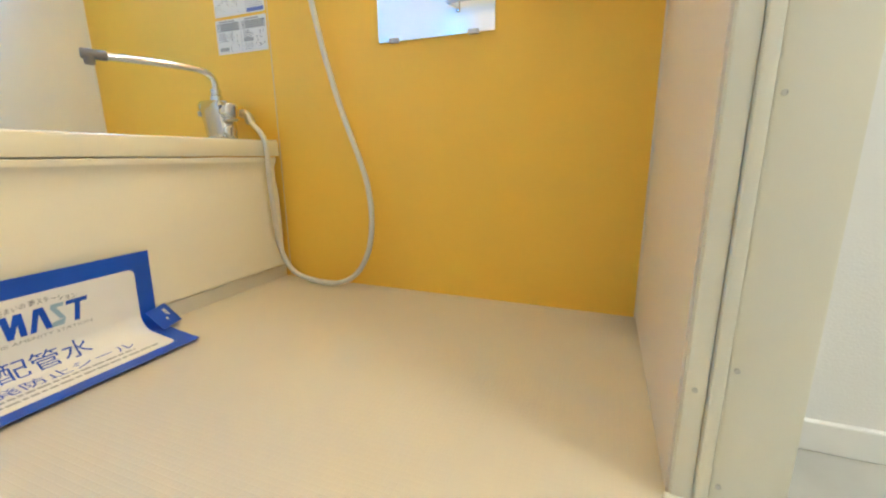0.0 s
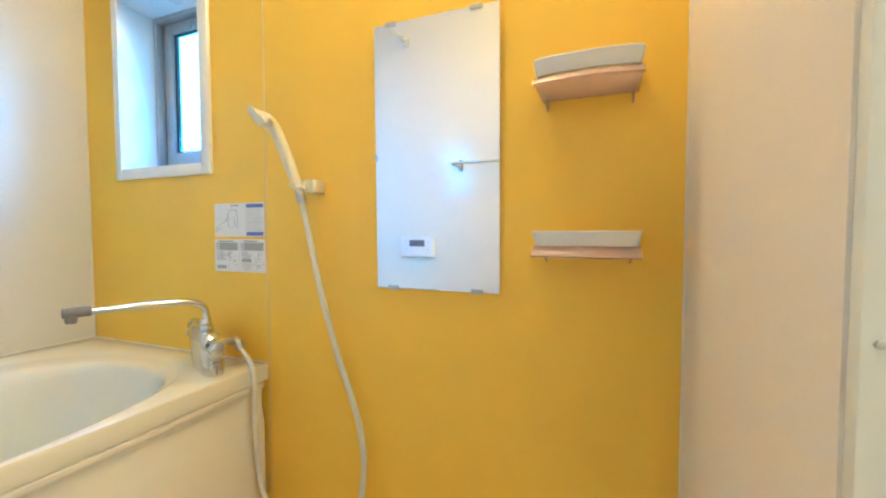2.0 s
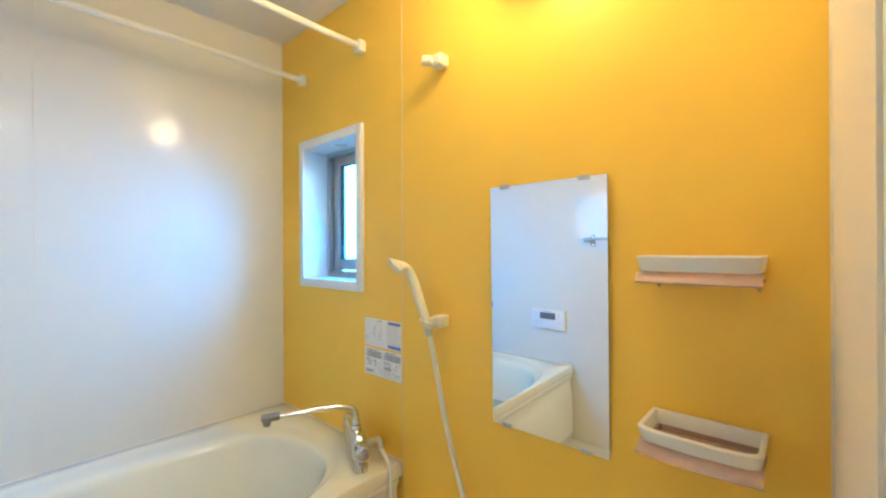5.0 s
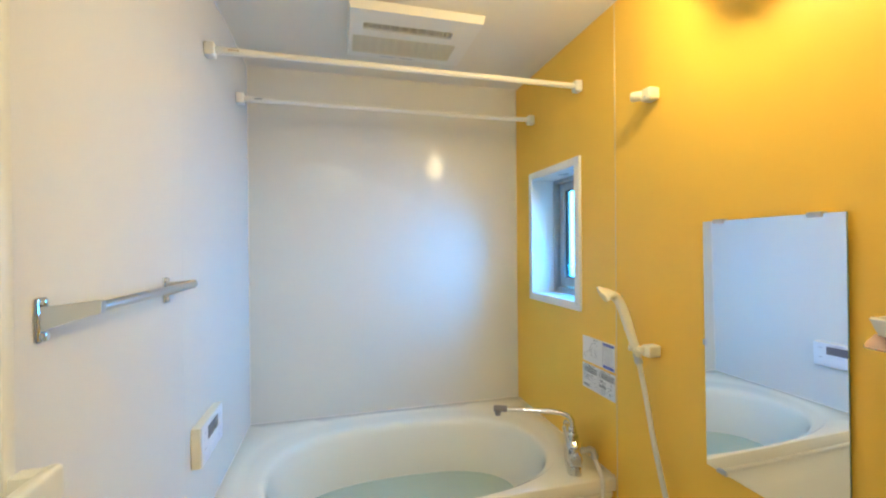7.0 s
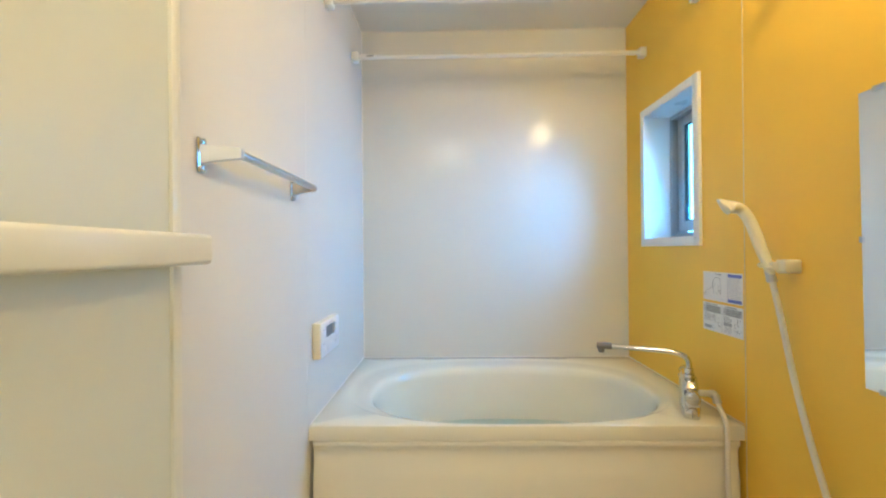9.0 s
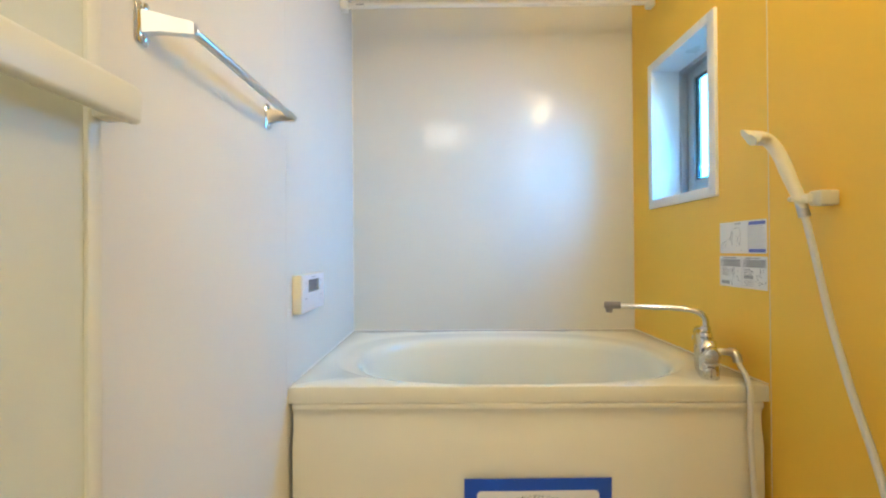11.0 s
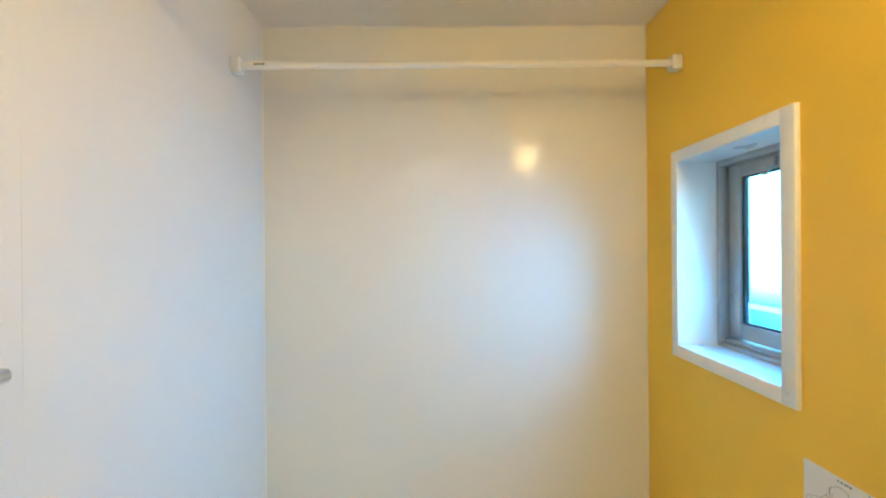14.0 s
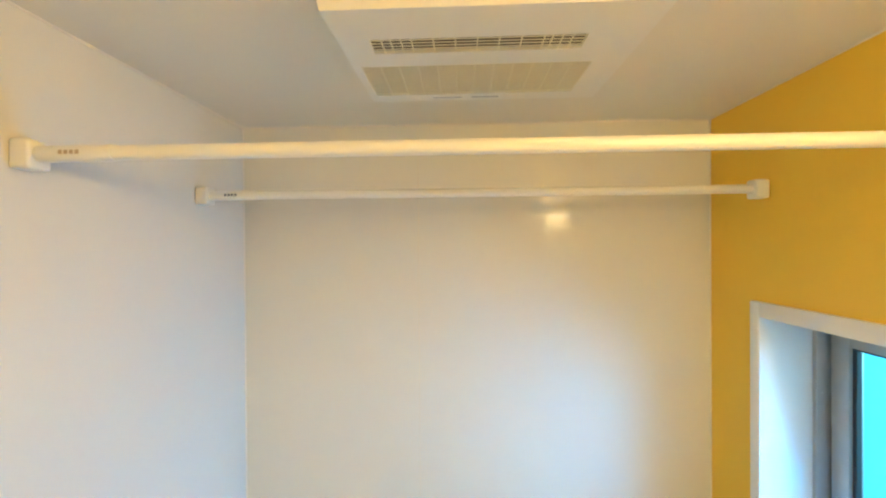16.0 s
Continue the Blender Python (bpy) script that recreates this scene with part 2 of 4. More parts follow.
core = M_DWALL
w = setting("wall_west", block(-0.10, -0.012, -0.10, W + 0.20, -0.16, H), core, "white panelled wall behind the bathtub", "wall")
part("panel", block(-0.012, 0.0, 0.0, 0.5012, -0.12, H), M_WHITE, w, smooth=False)
part("panel", block(-0.012, 0.0, 0.5028, W, -0.12, H), M_WHITE, w, smooth=False)
part("joint_strip", block(-0.012, -0.0015, 0.5012, 0.5028, -0.12, H), M_SEAL, w, smooth=False)
w = setting("wall_south", block(-0.012, L, -0.10, -0.012, -0.16, H), core, "white glossy panelled wall with towel bar", "wall")
part("panel", block(-0.012, 0.7985, -0.012, 0.0, -0.12, H), M_WHITE, w, smooth=False)
part("panel", block(0.7993, L, -0.012, 0.0, -0.12, H), M_WHITE, w, smooth=False)
part("joint_strip", block(0.7985, 0.7993, -0.012, -0.0004, -0.12, H), M_WHITE, w, smooth=False)
w = setting("wall_north", around_hole(bmesh.new(), -0.012, 1.90, -0.16, H, W + 0.012, W + 0.165), core, "orange panelled wall with a small window", "wall")
part("panel", around_hole(bmesh.new(), 0.0, 0.7938, -0.12, H, W, W + 0.012), M_ORANGE, w, "orange panel", False)
part("panel", block(0.7958, L, W, W + 0.012, -0.06, H), M_ORANGE, w, "orange panel", False)
part("joint_strip", block(0.7938, 0.7958, W - 0.0012, W + 0.012, -0.06, H, bev=0.0005), M_SEAL, w)
w = setting("wall_east", block(L + 0.012, 1.897, JAMB + 0.035, W + 0.20, -0.06, H + 0.20), core, "cream panelled wall beside the doorway", "wall")
part("panel", block(L, L + 0.012, JAMB + 0.012, W, -0.05, H), M_CREAM, w, smooth=False)
part("panel", block(L, L + 0.012, 0.0, JAMB + 0.012, HEAD + 0.03, H), M_CREAM, w, smooth=False)
part("lintel", block(L + 0.012, 1.897, -0.10, JAMB + 0.035, HEAD + 0.035, H + 0.20), core, w, smooth=False)
part("return", block(L + 0.012, 1.897, -0.70, -0.004, -0.06, HEAD + 0.035), core, w, smooth=False)


def corner_strip(name, a, b, r=0.0028):
    ob = part(name, rod(a, b, r, 10), M_CREAM)
    return tagged(ob, "thin cream sealant bead in a wall corner", "trim", "corner beads", "structure")


corner_strip("trim", (L, W, 0.0), (L, W, H))
corner_strip("trim", (0.0, W, 0.42), (0.0, W, H))
corner_strip("trim", (0.0, 0.0, 0.42), (0.0, 0.0, H))
corner_strip("trim", (0.0, 0.0, 0.4205), (0.0, W, 0.4205), 0.0018)
corner_strip("trim", (0.0, 0.0, 0.4205), (0.786, 0.0, 0.4205), 0.0018)
corner_strip("trim", (0.0, W, 0.4205), (0.786, W, 0.4205), 0.0018)
corner_strip("trim", (0.0, W, H), (L, W, H))
corner_strip("trim", (0.0, 0.0, H), (L, 0.0, H))
corner_strip("trim", (0.0, 0.0, H), (0.0, W, H))

# ---- doorway ----
df = thing("door_frame", (1.85, 0.4, 0.0), "cream resin door frame with screwed grooves", "door frame", kind="structure")
post = block(1.803, 1.823, JAMB, JAMB + 0.033, 0.0, HEAD + 0.033, bev=0.002)
part("post", post, M_FRAME, df)
part("backing", block(1.804, 1.904, JAMB + 0.004, JAMB + 0.034, 0.0, HEAD + 0.03), M_FRAME, df, smooth=False)
part("groove_lip", block(1.824, 1.837, JAMB - 0.006, JAMB + 0.03, 0.012, HEAD, bev=0.003), M_FRAME, df)
part("post", block(1.838, 1.905, JAMB, JAMB + 0.06, 0.0, HEAD + 0.033, bev=0.003), M_FRAME, df)
part("post", block(1.803, 1.905, -0.004, 0.024, 0.0, HEAD + 0.033, bev=0.003), M_FRAME, df)
part("head_rail", block(1.803, 1.905, 0.024, JAMB, HEAD, HEAD + 0.033, bev=0.003), M_FRAME, df)
for x, z in ((1.812, 0.136), (1.812, 0.72), (1.812, 1.30), (1.845, 0.164), (1.845, 0.422), (1.845, 0.80), (1.845, 1.20), (1.845, 0.030)):
    s = rod((x, JAMB - 0.0018, z), (x, JAMB + 0.002, z), 0.0028, 12, 0.0006)
    box(s, x - 0.002, x + 0.002, JAMB - 0.0021, JAMB - 0.001, z - 0.0005, z + 0.0005)
    part("screw", s, M_SCREW, df)
th = thing("threshold", (1.85, 0.4, 0.0), "cream door threshold with metal folding-door rails", "threshold", kind="structure")
part("sill", block(1.797, 1.905, 0.026, JAMB + 0.004, -0.03, 0.006, bev=0.002), M_FRAME, th)
part("rail", block(1.826, 1.829, 0.03, JAMB - 0.007, 0.006, 0.012, bev=0.001), M_STEEL, th)
part("rail", block(1.842, 1.845, 0.03, JAMB - 0.007, 0.006, 0.012, bev=0.001), M_STEEL, th)

fd = thing("folding_door", (1.62, 0.04, 0.012), "pale frosted folding door standing folded open", "door")


def leaf(y0, y1):
    x0, x1, z0, z1 = 1.452, 1.790, 0.016, 1.90
    bm = bmesh.new()
    box(bm, x0, x0 + 0.018, y0, y1, z0, z1, bev=0.002)
    box(bm, x1 - 0.018, x1, y0, y1, z0, z1, bev=0.002)
    box(bm, x0 + 0.018, x1 - 0.018, y0, y1, z0, z0 + 0.05, bev=0.002)
    box(bm, x0 + 0.018, x1 - 0.018, y0, y1, z1 - 0.04, z1, bev=0.002)
    f = part("leaf_frame", bm, M_LEAF, fd, "cream leaf frame")
    part("frosted_panel", block(x0 + 0.018, x1 - 0.018, y0 + 0.006, y1 - 0.005, z0 + 0.05, z1 - 0.04), M_FROST, f, "frosted greenish panel", False)


leaf(0.003, 0.027)
leaf(0.031, 0.055)
hb = block(1.442, 1.775, 0.078, 0.094, 0.930, 0.972, bev=0.006, seg=3)
bar = part("handle_bar", hb, M_LEAF, fd, "cream horizontal pull bar")
part("end_bracket", block(1.442, 1.466, 0.053, 0.080, 0.933, 0.969, bev=0.004), M_LEAF, bar)
part("end_bracket", block(1.745, 1.772, 0.053, 0.080, 0.933, 0.969, bev=0.004), M_LEAF, bar)

# ---- dressing room outside the doorway ----
D0, D1, DE, DH = -0.70, 0.905, 3.60, 2.12
setting("dressing_floor", block(1.80, DE, D0, D1, -0.06, -0.002), M_DFLOOR, "grey vinyl dressing room floor", "floor")
setting("dressing_ceiling", block(1.90, DE, D0, D1 + 0.1, DH, DH + 0.05), M_DWALL, "white papered dressing room ceiling", "ceiling")
setting("dressing_wall_north", block(1.897, DE, D1, D1 + 0.1, -0.06, DH), M_DWALL, "white papered dressing room wall", "wall")
setting("dressing_wall_south", block(1.80, DE, D0 - 0.1, D0, -0.06, DH), M_DWALL, "white papered dressing room wall", "wall")
setting("dressing_wall_east", block(DE, DE + 0.1, D0 - 0.1, D1 + 0.1, -0.06, DH), M_DWALL, "white papered dressing room wall", "wall")
setting("baseboard", block(1.906, DE, D1 - 0.009, D1, -0.002, 0.040, bev=0.002), M_CASING, "white dressing room baseboard", "baseboard")
setting("baseboard", block(DE - 0.009, DE, D0, D1 - 0.009, -0.002, 0.040, bev=0.002), M_CASING, "white dressing room baseboard", "baseboard")
dl = thing("ceiling_lamp", (2.60, 0.43, DH), "round opal ceiling lamp, lit warm", "lamp")
part("base", rod((2.60, 0.43, DH - 0.03), (2.60, 0.43, DH), 0.20, 40, 0.004), M_RESIN, dl)
prof = [(0.190 * math.cos(a), DH - 0.03 - 0.10 * math.sin(a)) for a in (k * math.pi / 16 for k in range(8))]
bm = bmesh.new()
loft(bm, [[(2.60 + r * math.cos(2 * math.pi * k / 40), 0.43 + r * math.sin(2 * math.pi * k / 40), z) for k in range(40)] for r, z in prof], True, False, True)
part("shade", bm, M_DLAMP, dl, "lit opal shade")

# ---- window ----
win = thing("window_1", (0.38, 1.36, WZ0), "small frosted window in a deep white casing", "window", kind="structure")
CX0, CX1, CZ0, CZ1 = 0.166, 0.594, 0.956, 1.558
cas = bmesh.new()
box(cas, CX0, WX0 - 0.001, W - 0.011, W + 0.004, CZ0, CZ1, bev=0.002)
part("casing_side", cas, M_CASING, win)
cas = bmesh.new()
box(cas, WX1 + 0.001, CX1, W - 0.011, W + 0.004, CZ0, CZ1, bev=0.002)
part("casing_side", cas, M_CASING, win)
cas = bmesh.new()
box(cas, WX0 - 0.001, WX1 + 0.001, W - 0.0108, W + 0.004, CZ0, WZ0 - 0.001, bev=0.0018)
part("casing_rail", cas, M_CASING, win)
cas = bmesh.new()
box(cas, WX0 - 0.001, WX1 + 0.001, W - 0.0108, W + 0.004, WZ1 + 0.001, CZ1, bev=0.0018)
part("casing_rail", cas, M_CASING, win)
lin = bmesh.new()
box(lin, WX0 - 0.004, WX0, W - 0.009, 1.464, WZ0 - 0.004, WZ1 + 0.004)
box(lin, WX1, WX1 + 0.004, W - 0.009, 1.464, WZ0 - 0.004, WZ1 + 0.004)
box(lin, WX0, WX1, W - 0.009, 1.464, WZ1, WZ1 + 0.004)
part("reveal_lining", lin, M_CASING, win, smooth=False)
part("window_sill", block(WX0, WX1, W - 0.009, 1.464, WZ0 - 0.004, WZ0), M_CASING, win, smooth=False)
SX0, SX1, SZ0, SZ1 = 0.214, 0.540, 1.020, 1.507
fr = bmesh.new()
FY0, FY1 = 1.405, 1.467
box(fr, WX0, WX0 + 0.012, FY0, FY1, WZ0, WZ1, bev=0.0015)
box(fr, WX1 - 0.012, WX1, FY0, FY1, WZ0, WZ1, bev=0.0015)
box(fr, WX0 + 0.012, WX1 - 0.012, FY0, FY1, WZ1 - 0.016, WZ1, bev=0.0015)
box(fr, WX0 + 0.012, WX1 - 0.012, FY0, FY1, WZ0, WZ0 + 0.012, bev=0.0015)
box(fr, WX0 + 0.012, WX1 - 0.012, FY0 + 0.014, FY1, WZ0 + 0.012, WZ0 + 0.024, bev=0.0015)
box(fr, WX0 + 0.012, SX0 + 0.008, 1.463, FY1, WZ0 + 0.024, WZ1 - 0.016)
box(fr, SX1 - 0.008, WX1 - 0.012, 1.463, FY1, WZ0 + 0.024, WZ1 - 0.016)
box(fr, SX0 + 0.008, SX1 - 0.008, 1.463, FY1, SZ1 - 0.008, WZ1 - 0.016)
wf = part("window_frame", fr, M_ALU, win, "grey aluminium frame")
for z in (1.12, 1.36):
    part("screw", rod((WX0 + 0.011, 1.415, z), (WX0 + 0.0135, 1.415, z), 0.003, 10, 0.0006), M_SCREW, wf)
sa = bmesh.new()
box(sa, SX0, SX0 + 0.042, 1.428, 1.462, SZ0, SZ1, bev=0.003)
box(sa, SX1 - 0.036, SX1, 1.428, 1.462, SZ0, SZ1, bev=0.003)
box(sa, SX0 + 0.042, SX1 - 0.036, 1.428, 1.462, SZ0, SZ0 + 0.042, bev=0.003)
box(sa, SX0 + 0.042, SX1 - 0.036, 1.428, 1.462, SZ1 - 0.036, SZ1, bev=0.003)
sash = part("sash", sa, M_ALU, win, "grey aluminium sash")
gk = bmesh.new()
GX0, GX1, GZ0, GZ1 = SX0 + 0.042, SX1 - 0.036, SZ0 + 0.042, SZ1 - 0.036
box(gk, GX0, GX0 + 0.009, 1.436, 1.446, GZ0, GZ1)
box(gk, GX1 - 0.005, GX1, 1.436, 1.446, GZ0, GZ1)
box(gk, GX0 + 0.009, GX1 - 0.005, 1.436, 1.446, GZ0, GZ0 + 0.005)
box(gk, GX0 + 0.009, GX1 - 0.005, 1.436, 1.446, GZ1 - 0.005, GZ1)
part("gasket", gk, M_ALUDARK, sash, smooth=False)
pane = part("pane", block(GX0 + 0.004, GX1 - 0.004, 1.4465, 1.4515, GZ0 + 0.004, GZ1 - 0.004), M_PANE, sash, "frosted glass", False)
pane.visible_shadow = False
lat = block(0.352, 0.388, 1.418, 1.432, 1.474, 1.500, bev=0.004)
tube(lat, [(0.368 + 0.0115 * math.cos(a), 1.412, 1.470 - 0.0115 * math.sin(a)) for a in (radians(d) for d in range(-20, 221, 20))], 0.0035, 10)
part("latch", lat, M_ALU, sash, "grey window catch")
back = part("backdrop", block(-110, 70, 60.0, 60.2, -45, 60), M_BACK, None, "", False)
tagged(back, "bright hazy sky over a blue-green lower distance", "backdrop", kind="structure")

# ---- bathtub ----
tub = thing("bathtub", (0.39, 0.65, -0.10), "cream acrylic bathtub with an oval basin", "bathtub")
X0, X1, Y0, Y1 = -0.002, 0.788, -0.002, 1.302
CXM, CYM = 0.42, 0.63
angs = sorted([2 * math.pi * k / 112 for k in range(112)] + [math.atan2(b - CYM, a - CXM) % (2 * math.pi) for a in (X0, X1) for b in (Y0, Y1)])


def rect_ring(inset, z):
    out = []
    for a in angs:
        c, s = math.cos(a), math.sin(a)
        k = min(((X1 - inset - CXM) if c > 0 else (CXM - X0 - inset)) / max(abs(c), 1e-9),
                ((Y1 - inset - CYM) if s > 0 else (CYM - Y0 - inset)) / max(abs(s), 1e-9))
        out.append((CXM + k * c, CYM + k * s, z))
    return out


def oval_ring(cx, cy, ax, ay, z, e=2.5):
    out = []
    for a in angs:
        c, s = math.cos(a), math.sin(a)
        k = (abs(c / ax) ** e + abs(s / ay) ** e) ** (-1 / e)
        out.append((cx + k * c, cy + k * s, z))
    return out


RIM = 0.420
rings = [rect_ring(0.03, 0.374), rect_ring(0.001, 0.374), rect_ring(0.0, 0.377), rect_ring(0.0, 0.412), rect_ring(0.002, 0.4175), rect_ring(0.006, RIM),
         oval_ring(0.4055, 0.634, 0.3715, 0.594, RIM, 2.7), oval_ring(0.406, 0.634, 0.369, 0.588, RIM - 0.0025, 2.7),
         oval_ring(0.418, 0.640, 0.354, 0.564, RIM - 0.006, 2.6), oval_ring(0.436, 0.650, 0.333, 0.535, RIM - 0.009, 2.5),
         oval_ring(0.443, 0.653, 0.322, 0.523, RIM - 0.014, 2.5), oval_ring(0.446, 0.654, 0.315, 0.515, RIM - 0.023, 2.5),
         oval_ring(0.447, 0.655, 0.309, 0.509, RIM - 0.045, 2.5), oval_ring(0.447, 0.653, 0.288, 0.488, 0.30, 2.5),
         oval_ring(0.445, 0.648, 0.262, 0.458, 0.18, 2.6), oval_ring(0.443, 0.648, 0.240, 0.436, 0.06, 2.7),
         oval_ring(0.442, 0.648, 0.222, 0.412, -0.01, 2.8), oval_ring(0.442, 0.648, 0.190, 0.370, -0.045, 2.8),
         oval_ring(0.442, 0.648, 0.10, 0.20, -0.052, 2.4)]
part("basin", loft(bmesh.new(), rings, True, False, True), M_TUB, tub)
ap = [(0.784, 0.3715), (0.787, 0.369), (0.7875, 0.360), (0.786, 0.356), (0.781, 0.350), (0.7785, 0.338), (0.778, 0.322), (0.779, 0.297), (0.783, 0.277),
      (0.786, 0.255), (0.787, 0.16), (0.787, 0.045), (0.783, 0.040), (0.768, 0.040), (0.768, 0.3715)]
part("apron", sweep_profile(bmesh.new(), ap, 0.010, 1.286), M_APRON, tub, "removable cream front panel")
part("plinth", block(0.752, 0.780, 0.002, 1.298, -0.02, 0.038, bev=0.003), M_PLINTH, tub, "grey plinth strip")
water = part("water", loft(bmesh.new(), [oval_ring(0.445, 0.648, 0.256, 0.452, 0.19, 2.6)], True, False, True), M_WATER)
bmw = bmesh.new()
loft(bmw, [oval_ring(0.445, 0.648, 0.2640, 0.4600, 0.190, 2.6), oval_ring(0.443, 0.648, 0.2390, 0.4350, 0.055, 2.7)], True, True, True)
bmw.to_mesh(water.data)
bmw.free()
water.name = "bath_water"
tagged(water, "still pale green water in the bathtub", "water")

# ---- mixer tap ----
tap = thing("bath_tap", (0.70, 1.19, RIM), "chrome bath mixer set askew, with a long swivel spout", "tap")
# its own axes: back along the body, across it, up
ASKEW = Matrix(((-0.911, -0.412, 0.0, 0.742), (0.412, -0.911, 0.0, 1.172), (0.0, 0.0, 1.0, 0.0), (0.0, 0.0, 0.0, 1.0)))


def tap_ring(s0, s1, half, z, slope=0.0, n=28):
    c0, a0 = (s0 + s1) / 2, (s1 - s0) / 2
    out = []
    for k in range(n):
        a = 2 * math.pi * k / n
        c, s = math.cos(a), math.sin(a)
        q = (abs(c) ** 5 + abs(s) ** 5) ** -0.2
        out.append((c0 + a0 * q * c, half * q * s, z + slope * q * c))
    return out


def tap_part(name, bm, material, parent, label=""):
    bm.transform(ASKEW)
    return part(name, bm, material, parent, label)


tap_part("body", loft(bmesh.new(), [tap_ring(-0.008, 0.132, 0.0245, RIM), tap_ring(-0.009, 0.134, 0.0255, RIM + 0.004), tap_ring(-0.008, 0.150, 0.0255, 0.462),
                                    tap_ring(0.002, 0.172, 0.0255, 0.500, 0.004), tap_ring(0.014, 0.174, 0.0225, 0.520, 0.006),
                                    tap_ring(0.026, 0.168, 0.016, 0.529, 0.005)], True, True, True), M_CHROME, tap)
tap_part("collar", rod((0.073, 0, 0.520), (0.073, 0, 0.540), 0.0165, 22, 0.002), M_CHROME, tap)
tap_part("collar", rod((0.073, 0, 0.540), (0.073, 0, 0.558), 0.0130, 22, 0.002), M_CHROME, tap)
sp = spline([(0.6755, 1.202, 0.545), (0.6755, 1.202, 0.574), (0.672, 1.193, 0.592), (0.661, 1.167, 0.604), (0.642, 1.124, 0.607), (0.613, 1.057, 0.608), (0.583, 0.988, 0.608)], 6)
spout = part("spout", tube(bmesh.new(), sp, 0.0085, 16), M_CHROME, tap)
nz = rod((0.584, 0.990, 0.6085), (0.5655, 0.944, 0.6085), 0.0115, 18, 0.002)
tube(nz, [(0.571, 0.958, 0.610), (0.571, 0.958, 0.590), (0.571, 0.958, 0.585)], [0.0115, 0.0110, 0.0095], 18)
part("nozzle", nz, M_GREYCAP, spout, "grey plastic nozzle")
kn = tap_part("temperature_knob", rod((0.012, 0, 0.494), (-0.040, 0, 0.492), 0.0205, 28, 0.005), M_CHROME, tap)
tap_part("indicator", block(-0.014, -0.004, 0.0165, 0.0212, 0.498, 0.508, bev=0.0005), M_INK, kn, "dark indicator mark")
tap_part("lever", block(-0.034, 0.000, -0.017, 0.017, 0.4665, 0.4725, bev=0.003), M_STEEL, kn)
dial = tap_part("lower_dial", rod((0.000, 0, 0.441), (-0.017, 0, 0.440), 0.0170, 28, 0.003), M_CHROME, tap)
tap_part("groove", block(-0.0176, -0.0168, -0.0012, 0.0012, 0.428, 0.452), M_GREYCAP, dial, "dark dial mark")
cap = tap_part("back_cap", rod((0.160, 0, 0.517), (0.196, 0, 0.520), 0.0195, 24, 0.004), M_CHROME, tap)
tap_part("lever", block(0.182, 0.194, 0.010, 0.022, 0.492, 0.507, bev=0.003), M_STEEL, cap)
ou = rod((0.722, 1.200, 0.494), (0.730, 1.236, 0.494), 0.0095, 16, 0.001)
tube(ou, spline([(0.729, 1.233, 0.494), (0.732, 1.243, 0.493), (0.738, 1.247, 0.486), (0.744, 1.249, 0.468)], 5), 0.0118, 16)
part("hose_outlet", ou, M_STEEL, tap)

# ---- shower ----
sh = thing("hand_shower", (0.94, 1.25, 0.012), "ivory hand shower with a long looping hose", "shower")
hose = spline([(0.742, 1.248, 0.476), (0.756, 1.247, 0.460), (0.782, 1.244, 0.438), (0.799, 1.241, 0.400), (0.803, 1.238, 0.30), (0.806, 1.240, 0.20), (0.812, 1.247, 0.10), (0.845, 1.256, 0.032),
               (0.92, 1.258, 0.0095), (1.00, 1.257, 0.0095), (1.066, 1.258, 0.042), (1.108, 1.262, 0.11), (1.122, 1.266, 0.20), (1.112, 1.270, 0.29), (1.086, 1.272, 0.372),
               (1.042, 1.272, 0.487), (1.001, 1.268, 0.63), (0.974, 1.262, 0.764), (0.957, 1.252, 0.868)], 8)
part("hose", tube(bmesh.new(), hose, 0.0072, 12), M_HOSE, sh, "grey-white ribbed hose")
hd = spline([(0.958, 1.252, 0.862), (0.951, 1.249, 0.895), (0.935, 1.246, 0.935), (0.918, 1.243, 0.978), (0.906, 1.239, 1.012), (0.899, 1.227, 1.040),
             (0.896, 1.209, 1.056), (0.894, 1.190, 1.062), (0.893, 1.176, 1.060), (0.892, 1.169, 1.057)], 6)


def oval_tube(pts, wide, flat, n=22):
    """A handle of oval section; wide and flat: half sizes across and through."""
    rings = []
    for i, q in enumerate(pts):
        d = (pts[min(i + 1, len(pts) - 1)] - pts[max(i - 1, 0)]).normalized()
        side = d.cross(Vector((0.25, 0.85, 0.45))).normalized()
        up = side.cross(d)
        rings.append([q + side * wide[i] * math.cos(a) + up * flat[i] * math.sin(a) for a in (2 * math.pi * k / n for k in range(n))])
    return loft(bmesh.new(), rings, True, True, True)


wide, flat = [], []
for i in range(len(hd)):
    t = i / (len(hd) - 1)
    grow = 0.0098 + 0.0046 * min(1.0, t / 0.3)
    head = max(0.0, 1.0 - ((t - 0.83) / 0.22) ** 2) * 0.016
    tip = min(1.0, math.sqrt(max(0.0, 1.0 - max(0.0, (t - 0.86) / 0.14) ** 2)) + 0.10)
    wide.append((grow + head) * tip)
    flat.append((grow - 0.12 * head) * tip)
hn = part("handle", oval_tube(hd, wide, flat), M_IVORY, sh, "ivory handle and head in one piece")
c, ax = Vector((0.894, 1.192, 1.0485)), Vector((-0.08, -0.35, -0.92)).normalized()
part("spray_plate", tube(bmesh.new(), [c - ax * 0.002, c + ax * 0.003], [0.020, 0.018], 24), M_RESIN, hn)
part("ferrule", rod((0.9585, 1.2525, 0.858), (0.952, 1.2495, 0.890), 0.0112, 18, 0.001), M_STEEL, sh, "steel hose ferrule")
